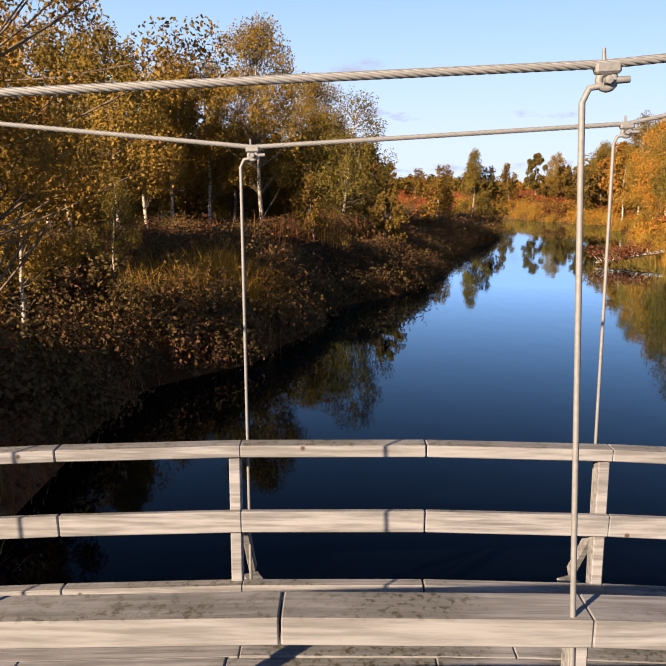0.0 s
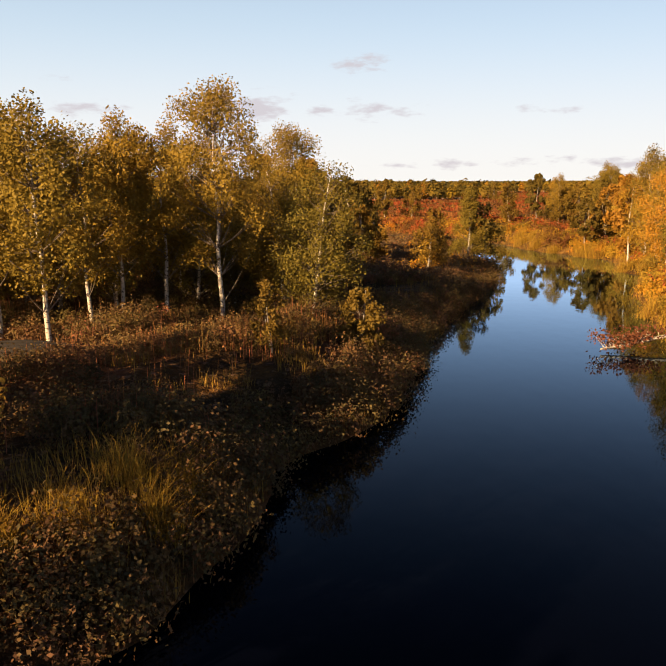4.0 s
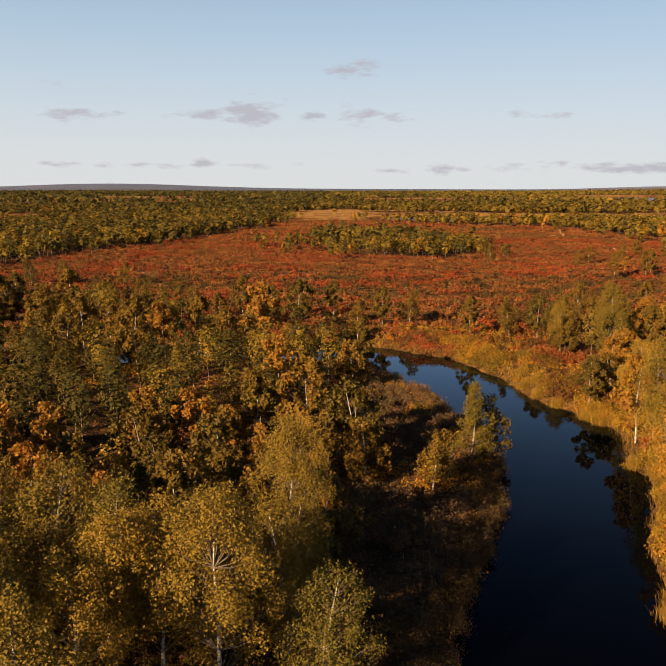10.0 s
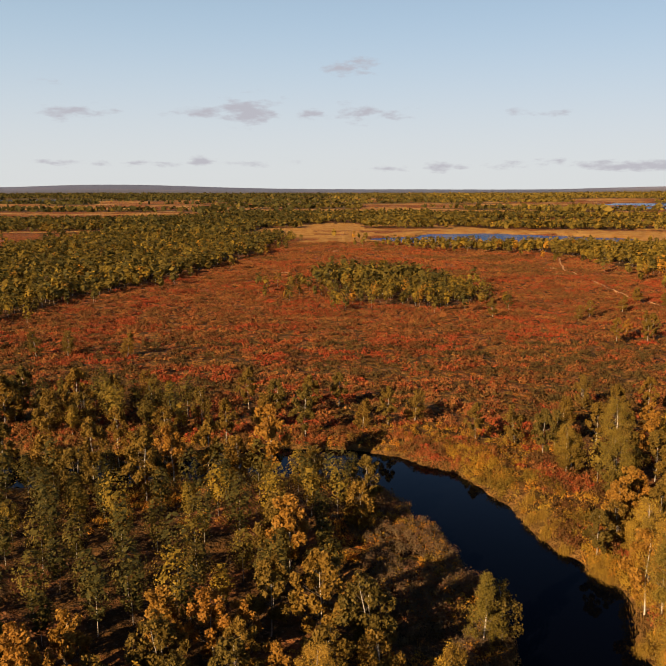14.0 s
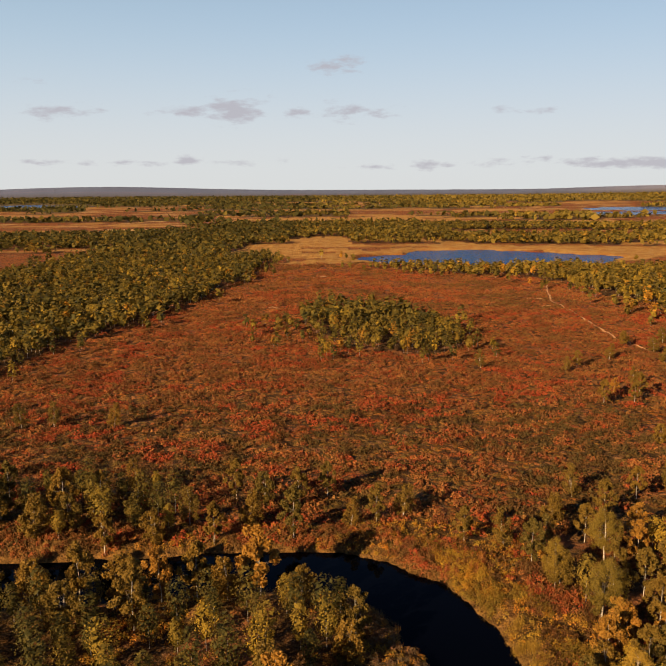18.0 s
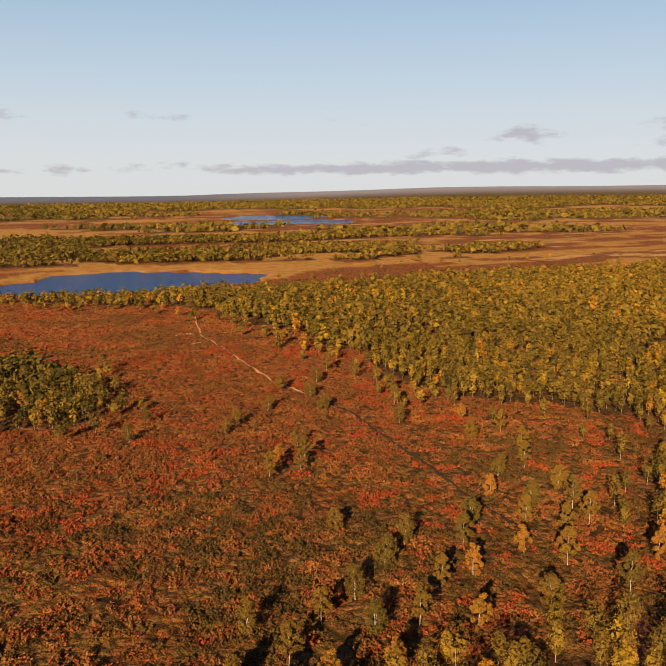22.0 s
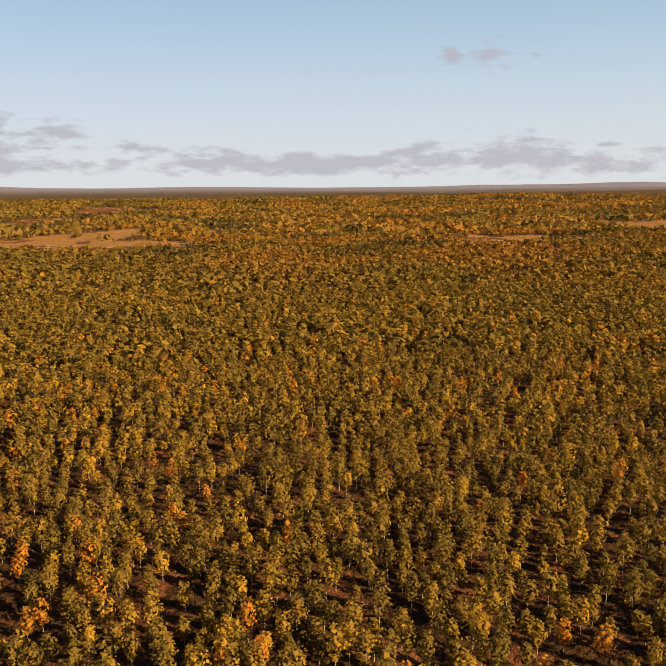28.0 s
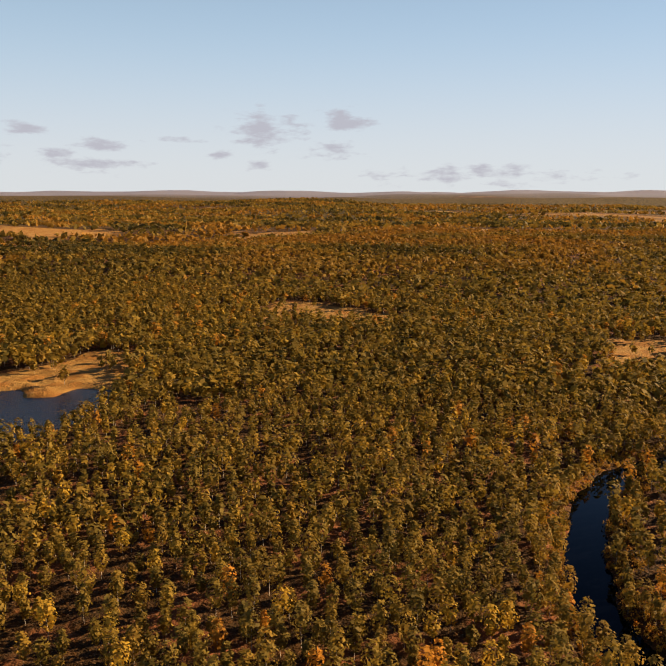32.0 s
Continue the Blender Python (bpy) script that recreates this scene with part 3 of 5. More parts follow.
def axis(lo, hi, fine, dense, grow):
    """Grid lines: even between lo and hi, then wider and wider."""
    mid = list(np.arange(lo, hi + 1e-6, fine))
    out, d, v = [], fine, mid[-1]
    while v < 4850:
        d *= grow
        v += d
        out.append(v)
    back, d, v = [], fine, mid[0]
    while v > -4850:
        d *= grow
        v -= d
        back.append(v)
    return np.array(back[::-1] + mid + out)


def mesh_np(name, verts, faces, mat, parent=None, label="", smooth=False, attrs=(), second=None):
    """A mesh from arrays: verts (n, 3) and faces (m, 3 or 4)."""
    me = bpy.data.meshes.new(name)
    k = faces.shape[1]
    me.vertices.add(len(verts))
    me.vertices.foreach_set("co", np.ascontiguousarray(verts, np.float32).ravel())
    me.loops.add(faces.size)
    me.loops.foreach_set("vertex_index", np.ascontiguousarray(faces, np.int32).ravel())
    me.polygons.add(len(faces))
    me.polygons.foreach_set("loop_start", np.arange(0, faces.size, k, dtype=np.int32))
    me.polygons.foreach_set("loop_total", np.full(len(faces), k, np.int32))
    if smooth:
        me.polygons.foreach_set("use_smooth", np.ones(len(faces), bool))
    for key, values in attrs:
        layer = me.color_attributes.new(key, "FLOAT_COLOR", "POINT")
        layer.data.foreach_set("color", np.ascontiguousarray(values, np.float32).ravel())
    me.materials.append(mat)
    if second:
        me.materials.append(second[0])
        me.polygons.foreach_set("material_index", (np.arange(len(faces)) >= second[1]).astype(np.int32))
    me.update()
    me.validate()
    ob = new(name, me)
    if parent is not None:
        ob.parent = parent
    if label:
        ob["label"] = label
    return ob


def make_ground():
    gx, gy = axis(-62, 318, 0.95, 1, 1.035), axis(-130, 260, 1.0, 1, 1.035)
    x, y = np.meshgrid(gx, gy)
    z = relief(x, y)
    a, b, c = zones(x, y)
    n, m = x.shape
    idx = np.arange(n * m).reshape(n, m)
    faces = np.stack([idx[:-1, :-1], idx[:-1, 1:], idx[1:, 1:], idx[1:, :-1]], -1).reshape(-1, 4)
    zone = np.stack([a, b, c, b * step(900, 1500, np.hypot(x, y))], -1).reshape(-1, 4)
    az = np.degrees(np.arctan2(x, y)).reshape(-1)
    # share of the painted haze colour on the fells, growing with distance
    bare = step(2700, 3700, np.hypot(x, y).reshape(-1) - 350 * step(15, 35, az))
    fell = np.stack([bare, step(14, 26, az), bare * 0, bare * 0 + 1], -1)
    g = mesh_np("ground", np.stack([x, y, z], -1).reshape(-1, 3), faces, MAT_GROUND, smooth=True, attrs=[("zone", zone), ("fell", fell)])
    tagged(g, "autumn heath and forest floor in red, brown and tan", "ground", kind="structure")


make_ground()


def make_water(name, x0, y0, x1, y1, label, mat, z=0.0):
    v = np.array([(x0, y0, z), (x1, y0, z), (x1, y1, z), (x0, y1, z)], float)
    tagged(mesh_np(name, v, np.array([[0, 1, 2, 3]]), mat), label, "water", kind="structure")


make_water("river_water", -300, -200, 165, 125, "dark still river water mirroring the sky", MAT_WATER)
for i, (cx, cy, rx, ry, turn) in enumerate(LAKES):
    k = 1.5 * max(rx, ry)
    make_water("lake_water", cx - k, cy - k, cx + k, cy + k, "blue lake water among sedge and birches", MAT_LAKE, -0.12 * i)
make_water("pond_water", 250, -142, 320, -68, "dark blue pond water among tan sedge", MAT_POND)

# ---- trees ----


def leaf_quads(rng, centres, size, out=None, jitter=0.7):
    """One small four-cornered leaf piece at each centre, turned at random or facing roughly outwards."""
    n = len(centres)
    if out is None:
        q = rng.normal(size=(n, 3))
    else:
        q = out / (np.linalg.norm(out, axis=1, keepdims=True) + 1e-6) + rng.normal(size=(n, 3)) * jitter
    q /= np.linalg.norm(q, axis=1, keepdims=True)
    a = np.cross(q, rng.normal(size=(n, 3)))
    a /= np.linalg.norm(a, axis=1, keepdims=True) + 1e-9
    b = np.cross(q, a)
    s = (size * rng.uniform(0.6, 1.4, n))[:, None]
    a, b = a * s, b * s * 0.68
    v = np.stack([centres - a, centres - b * 0.9 + a * 0.1, centres + a, centres + b], 1).reshape(-1, 3)
    return v, np.arange(4 * n).reshape(-1, 4)


def crown_points(rng, n, h, rad, base, clumps=26, spread=0.42, cone=False):
    """Leaf places in clumps along a birch's upward limbs: an uneven oval with gaps."""
    t = rng.beta(1.35, 1.3, clumps)
    ang = rng.uniform(0, 2 * np.pi, clumps)
    prof = np.sin(np.pi * np.clip(0.14 + 0.82 * t, 0, 1)) ** 0.8
    if cone:
        prof = (1 - t) ** 0.8
    rr = rad * prof * np.sqrt(rng.uniform(0.05, 1, clumps))
    c = np.stack([np.cos(ang) * rr, np.sin(ang) * rr, base + t * (h - base)], 1)
    w = rng.choice(clumps, n, p=(lambda q: q / q.sum())(rng.uniform(0.4, 1.6, clumps)))
    off = rng.normal(size=(n, 3))
    off *= (rng.uniform(0, 1, (n, 1)) ** 0.45 * 1.75 / (np.linalg.norm(off, axis=1, keepdims=True) + 1e-6)) * [[spread, spread, spread * 1.15]]
    p = c[w] + off
    return p, c, off + (p - [0, 0, base + 0.45 * (h - base)]) * 0.35


def tubes(paths, sides=5):
    """Tapered tubes along (points, radii)."""
    vs, fs, off = [], [], 0
    ang = np.linspace(0, 2 * np.pi, sides, endpoint=False)
    for pts, rad in paths:
        pts = np.asarray(pts, float)
        for i, p in enumerate(pts):
            d = pts[min(i + 1, len(pts) - 1)] - pts[max(i - 1, 0)]
            d /= np.linalg.norm(d) + 1e-9
            u = np.cross(d, (0.31, 0.95, 0.05))
            u /= np.linalg.norm(u) + 1e-9
            w = np.cross(d, u)
            vs.append(p + rad[i] * (np.cos(ang)[:, None] * u + np.sin(ang)[:, None] * w))
        for i in range(len(pts) - 1):
            for k in range(sides):
                a, b = off + i * sides + k, off + i * sides + (k + 1) % sides
                fs.append((a, b, b + sides, a + sides))
        off += len(pts) * sides
    return np.concatenate(vs), np.array(fs)


def birch(seed, h, rad, leaves, size, mat, lean=0.05, stems=1, base=0.3, clumps=26, spread=0.42, sides=6, cone=False):
    """A birch: an Empty with a pale trunk that carries limbs, and a crown of small leaves."""
    rng = np.random.RandomState(seed)
    tree = new("birch_tree")
    paths, limbs, outs, ps = [], [], [], []
    for s in range(stems):
        ax, ay = rng.uniform(-lean, lean, 2) * h + (rng.normal(size=2) * 0.09 * h if stems > 1 else 0)
        hs = h * (1 if s == 0 else rng.uniform(0.75, 0.95))
        zs = np.linspace(-0.3, hs * 0.93, 9)
        bend = np.stack([ax * np.clip(zs / hs, 0, 1) ** 1.3 + 0.05 * np.sin(zs * 1.7 + s), ay * np.clip(zs / hs, 0, 1) ** 1.3 + 0.05 * np.cos(zs * 1.3 + s), zs], 1)
        r0 = (0.0105 * h + 0.014) * (1 if s == 0 else 0.75)
        paths.append((bend, r0 * (1 - 0.88 * (zs + 0.3) / (hs + 0.3)) + 0.006))
        p, c, o = crown_points(rng, leaves // stems, hs, rad * (0.9 if stems > 1 else 1), base * hs, clumps, spread, cone)
        for q in c:
            i = int(np.clip(np.searchsorted(zs, q[2] - 0.22 * hs * rng.uniform(0.5, 1.2)), 1, 8))
            a = bend[i]
            tip = q + np.array([np.interp(q[2], zs, bend[:, 0]), np.interp(q[2], zs, bend[:, 1]), 0])
            mid = (a + tip) / 2 + np.array([0, 0, -0.1 + 0.05 * rng.rand()])
            limbs.append(((a, mid, tip), (r0 * 0.24, r0 * 0.14, 0.005)))
        p[:, 0] += np.interp(p[:, 2], zs, bend[:, 0])
        p[:, 1] += np.interp(p[:, 2], zs, bend[:, 1])
        ps.append(p)
        outs.append(o)
    v, f = tubes(paths, sides)
    v2, f2 = tubes(limbs, sides)
    mesh_np("trunk", np.concatenate([v, v2]), np.concatenate([f, f2 + len(v)]), MAT_BARK, tree, smooth=True, second=(MAT_LIMB, len(f)))
    v, f = leaf_quads(rng, np.concatenate(ps), size, np.concatenate(outs), 0.9)
    mesh_np("crown", v, f, mat, tree)
    return tree


def sample(rng, box, n):
    x0, y0, x1, y1 = box
    return rng.uniform(x0, x1, n), rng.uniform(y0, y1, n)


def spaced(x, y, gap):
    """Indices of points that keep a distance from those before them."""
    cells, keep = {}, []
    for i, (a, b) in enumerate(zip(x, y)):
        k = (int(a // gap), int(b // gap))
        if any(math.hypot(a - x[j], b - y[j]) < gap for u in (-1, 0, 1) for w in (-1, 0, 1) for j in cells.get((k[0] + u, k[1] + w), ())):
            continue
        cells.setdefault(k, []).append(i)
        keep.append(i)
    return np.array(keep, int)


def spot(x, y):
    return float(relief(np.array([float(x)]), np.array([float(y)]))[0])


KINDS = {
    "tall": birch(11, 9.8, 2.5, 23000, 0.050, LEAF_GREEN, 0.03, 1, 0.28, 110, 0.33, 5),
    "bushy": birch(12, 7.2, 2.4, 18000, 0.050, LEAF_GREEN, 0.05, 2, 0.14, 80, 0.30, 5),
    "slim": birch(13, 7.6, 1.9, 14500, 0.049, LEAF_GREEN, 0.06, 1, 0.30, 66, 0.28, 5),
    "gold": birch(14, 6.8, 2.0, 14500, 0.048, LEAF_GOLD, 0.05, 1, 0.18, 60, 0.29, 5),
    "overhanging": birch(20, 8.6, 3.3, 80000, 0.027, LEAF_MIXED, 0.02, 1, 0.20, 120, 0.25, 5),
    "pointed": birch(21, 6.0, 1.6, 12000, 0.05, LEAF_GREEN, 0.02, 1, 0.12, 90, 0.20, 5, True),
    "round": birch(17, 5.6, 2.0, 5000, 0.12, LEAF_OLIVE, 0.06, 2, 0.06, 36, 0.23, 3),
    "plain": birch(18, 6.2, 1.75, 4700, 0.12, LEAF_OLIVE, 0.06, 1, 0.12, 34, 0.22, 3),
    "amber": birch(19, 5.8, 1.65, 4300, 0.118, LEAF_RUST, 0.06, 1, 0.10, 30, 0.22, 3),
    "small": birch(15, 4.4, 1.35, 2600, 0.092, LEAF_OLIVE, 0.08, 2, 0.08, 18, 0.23, 3),
    "gold_small": birch(16, 3.4, 1.1, 1700, 0.10, LEAF_GOLD, 0.08, 2, 0.06, 18, 0.27, 3),
}
LABELS = {"tall": "tall birch with pale trunk and olive green crown", "bushy": "bushy two-stemmed birch with dense olive leaves", "slim": "slim birch with pale trunk and green crown",
          "gold": "birch with golden orange autumn leaves", "overhanging": "golden birch with bare lower trunk leaning over the bank", "small": "small young birch on the heath", "gold_small": "small birch in yellow autumn leaf",
          "pointed": "narrow pointed green birch on the river spit", "round": "round-crowned birch turning olive and yellow", "plain": "birch with oval olive green crown", "amber": "amber-leaved birch among green ones"}
USED = set()
NEAR_TREES = []


def plant(kind, x, y, scale=1.0, turn=0.0):
    ob = KINDS[kind]
    m = pose(x, y, spot(x, y) - 0.05, 0, 0, turn)
    if kind not in USED:
        USED.add(kind)
        ob.matrix_basis = m
    else:
        ob = copy_thing(ob, m)
    ob.scale = (scale, scale, scale)
    tagged(ob, LABELS[kind], "tree", "birches by the river")
    NEAR_TREES.append((x, y))


# trees told apart on the banks: kind, place, size
BANK_TREES = [("tall", -4.7, 29.2, 0.91), ("bushy", -1.2, 29.5, 0.84), ("tall", -2.9, 40, 0.86), ("slim", -9.3, 23.6, 1.05), ("slim", -9.5, 28.3, 0.95), ("slim", -8.8, 30.1, 1.0), ("bushy", -13, 35, 1.15), ("slim", -7.2, 31.2, 1.0), ("bushy", -2.6, 33.8, 0.9), ("slim", -12.2, 26.5, 1.08), ("bushy", -6.6, 34.5, 1.0),
              ("bushy", -14.5, 30.5, 1.05), ("gold", -2.8, 50, 0.85), ("overhanging", -6.2, 4.8, 1.0), ("gold", -10.5, 15.5, 1.1), ("bushy", 15.5, 22, 0.95), ("gold", 16.6, 28, 1.0), ("gold", 17.4, 33.5, 1.05), ("bushy", 18.6, 39, 1.05), ("bushy", 19.8, 43.5, 1.0), ("gold", 21, 49, 1.1), ("bushy", 22.5, 54, 1.1), ("slim", 24, 60, 1.12), ("gold", 24.5, 63.5, 1.15), ("slim", -6.2, 6.6, 0.45), ("gold_small", 6.2, 54.5, 1.0), ("small", 11.2, 60.5, 1.1), ("slim", 24.8, 67, 0.9), ("gold", 26.2, 71, 0.95),
              ("amber", -8.8, 93.6, 1.6), ("bushy", 27, 62, 0.95), ("gold", 23, 48, 0.9), ("gold", 21, 40, 1.0), ("bushy", -18, 40, 1.0), ("tall", -17.5, 33, 0.9), ("amber", 24.5, 56, 1.1), ("plain", 29, 66, 1.0), ("plain", 30.5, 75, 1.0), ("amber", 29, 82, 1.0), ("plain", 32, 92, 1.0), ("round", 1.2, 80, 1.0), ("plain", -16, 92, 1.15), ("amber", -20, 91.5, 1.15), ("round", -24, 91, 1.2), ("plain", -29, 91, 1.2), ("round", -34, 91, 1.2), ("plain", -39, 90.5, 1.2),
              ("amber", -45, 90, 1.1), ("plain", -50, 89.5, 1.2), ("round", -12.5, 92, 1.0), ("round", -4, 92.5, 0.85), ("plain", 24, 98, 0.95), ("slim", 28.5, 86, 0.95), ("amber", 26.5, 79, 1.0), ("plain", 34, 84, 1.0), ("slim", 33, 98, 1.0), ("plain", 38, 92, 1.0), ("amber", 38, 100, 0.95), ("plain", 40, 86, 1.0),
              ("round", 0.6, 25.3, 0.44), ("small", -2.2, 22.4, 0.5), ("slim", -5.9, 10.6, 0.3), ("pointed", 9.6, 59.6, 1.0), ("slim", 25.4, 92.6, 0.8), ("plain", 28.5, 86.2, 0.95), ("amber", 29.4, 81.2, 0.95), ("plain", 34.8, 90.3, 0.95), ("round", 25.3, 75.7, 0.8), ("plain", 29.3, 75.7, 1.0), ("amber", 23.4, 64.2, 1.25),
              ("plain", 22.6, 73.4, 0.75), ("round", 31.5, 70.5, 1.0), ("plain", 26.8, 68.4, 1.0), ("amber", 31.8, 78.8, 0.9), ("plain", 34.6, 79.6, 0.95), ("round", -7.2, 73.8, 1.15), ("amber", -5.6, 72.0, 1.3), ("plain", 1.9, 84.3, 1.0), ("round", -29, 85.2, 1.2), ("plain", -21.9, 86, 1.3), ("small", 5.8, 52.6, 0.9), ("round", 0.8, 57.5, 1.15), ("plain", -2.6, 59, 1.25)]
HEATH_TREES = [("plain", 17, 105, 0.8), ("plain", -0.8, 122, 0.85), ("small", 2.4, 111, 1.0), ("plain", -5, 118, 1.0), ("round", -10, 119, 0.95), ("plain", -14.5, 121, 1.0), ("round", -11.5, 111.5, 0.95), ("small", -42, 157, 1.1), ("small", -54, 158, 1.1), ("small", -60, 157, 1.1), ("round", 26, 93, 0.9),
               ("plain", 33, 105, 0.85), ("small", 27, 103, 1.0), ("round", 59, 142, 0.75), ("round", 60, 128, 0.95), ("amber", 48, 104, 0.9), ("plain", 68, 174, 0.85), ("amber", 63, 176, 0.7), ("plain", 65, 169, 0.7), ("small", 39, 203, 1.1)]
HEATH_TREES += [("plain", 64, 204, 0.7), ("round", 91, 221, 0.85), ("round", 87, 232, 0.8), ("plain", 46, 216, 0.7), ("round", 88, 207, 0.85), ("small", 76, 214, 1.0), ("small", 60, 200, 0.9), ("plain", 112, 214, 0.9), ("plain", 120, 196, 0.9),
                ("amber", 114, 184, 0.8), ("plain", 91, 124, 0.9), ("amber", 98, 112, 0.9), ("plain", 98, 126, 0.9), ("plain", 64, 119, 0.8), ("amber", 81, 122, 0.85), ("round", -24, 107, 0.9), ("plain", -30, 105, 0.9), ("round", -36, 110, 1.0)]
HEATH_TREES += [("plain", 6, 112, 0.9), ("small", 10, 114, 1.1), ("plain", -16, 107, 0.95), ("small", -20, 112, 1.2), ("small", 22, 104, 1.2),
                ("round", 30, 110, 0.85), ("plain", 38, 112, 0.9), ("amber", 40, 106, 0.85), ("plain", 45, 118, 0.8), ("small", 36, 120, 1.2), ("round", 50, 113, 0.85), ("plain", 56, 112, 0.9), ("small", 52, 122, 1.1), ("amber", 70, 120, 0.85),
                ("plain", 74, 128, 0.9), ("round", 80, 134, 0.85), ("small", 66, 132, 1.1), ("plain", 84, 116, 0.95), ("plain", 88, 130, 0.9), ("round", 94, 136, 0.95), ("amber", 90, 142, 0.8), ("plain", 100, 132, 0.95), ("round", 104, 140, 0.9),
                ("plain", 106, 152, 0.9), ("small", 98, 150, 1.1), ("plain", 112, 160, 0.95), ("round", 108, 172, 0.85), ("plain", 116, 172, 0.9), ("small", 100, 190, 1.1), ("plain", 107, 204, 0.85), ("round", 100, 236, 0.85), ("plain", 108, 246, 0.9),
                ("small", 70, 182, 1.0), ("plain", 58, 168, 0.8), ("round", 74, 108, 0.9), ("amber", 62, 108, 0.9), ("plain", 86, 106, 0.95), ("round", -28, 114, 0.9), ("plain", -34, 118, 0.9), ("round", -42, 112, 1.0), ("plain", -48, 120, 0.95), ("small", -30, 124, 1.2), ("plain", -5.5, 108, 1.15), ("round", -40, 107.5, 1.15), ("plain", -46, 108, 1.2), ("round", -47, 114, 1.15), ("plain", -38, 114, 1.2), ("round", -52, 109, 1.2), ("plain", -54, 115, 1.2)]
for n, (kind, x, y, s) in enumerate(BANK_TREES + HEATH_TREES):
    plant(kind, x, y, s, n * 77)


def scatter_near():
    rng = np.random.RandomState(5)
    x, y = sample(rng, (-62, -34, 100, 124), 9400)
    x, y = np.r_[[t[0] for t in NEAR_TREES], x], np.r_[[t[1] for t in NEAR_TREES], y]
    k0 = len(NEAR_TREES)
    bank = inside(FOREST_BANK, x, y)
    right = inside(FOREST_RIGHT, x, y)
    across, along = 0.743 * x - 0.669 * y, 0.669 * x + 0.743 * y
    # unseen birches added out of view, placed and sized to shade the bank
    behind = (x > -36) & (x < -9) & (y > -30) & (y < 4) & (along > -25) & (across > -26) & ~((y > -6) & (y < 2.5) & (x > -15))
    behind &= ((across < -12.8) & ((across > -17) | (along < -15))) | ((y < -7.5) & (across < -5) & (across > -9.6))
    d = to_river(x, y)
    chance = np.where(behind, 0.9, np.where(bank, 0.9, np.where(right, np.where(y > 72, 0.28, 0.7), np.where((x < -22) & (y > 103) & (x + y > 66), 0.5, 0.0))))
    luck = np.r_[np.zeros(k0), rng.rand(len(x) - k0)]
    ok = (d > 1.4) & (luck < chance) & (behind | ~((x > -17) & (x < 4) & (y < 26) & (y > 5)))
    ok &= ~((x > 0.5) & (y > 42) & (y < 88) & (x < 22) & (d < 9)) & ~((x > -0.5) & (x < 10) & (y < 42) & (y > 20)) & ~((x > -6.5) & (x < 10) & (y < 33) & (y > 20))
    ok[:k0] = True
    idx = np.flatnonzero(ok)
    idx = idx[spaced(x[idx], y[idx], 2.75)]
    idx = idx[idx >= k0]
    idx = np.r_[idx[behind[idx]][:46], idx[~behind[idx]]]
    idx = idx[np.argsort(np.where(behind[idx], 0, np.hypot(x[idx], y[idx] - 12)), kind="stable")]
    rest = idx[205:]
    far_bank = rest
    forest("birch_forest", 20, x[far_bank], y[far_bank], 620, 0.098, "birch wood on the river bank in olive and amber", True, 5.8, 1.1, 1.0, 0.14, 2.8)
    for n in idx[:205]:
        close = bank[n] and y[n] < 39 and x[n] > -18
        if close:
            kind = rng.choice(["bushy", "slim", "gold"], p=[0.55, 0.33, 0.12]) if x[n] < -6.5 else "bushy"
        elif behind[n]:
            kind = "round"
        elif bank[n]:
            kind = rng.choice(["round", "plain", "amber", "gold_small"], p=[0.34, 0.24, 0.34, 0.08])
        else:
            kind = rng.choice(["plain", "round", "amber", "small", "gold_small"], p=[0.3, 0.2, 0.15, 0.2, 0.15])
        plant(kind, x[n], y[n], rng.uniform(0.8, 1.1) * ((1.95 if across[n] > -17 else 1.45) if behind[n] else 1.1 if close and x[n] < -6.5 else 0.95 if close else 1), rng.uniform(0, 360))


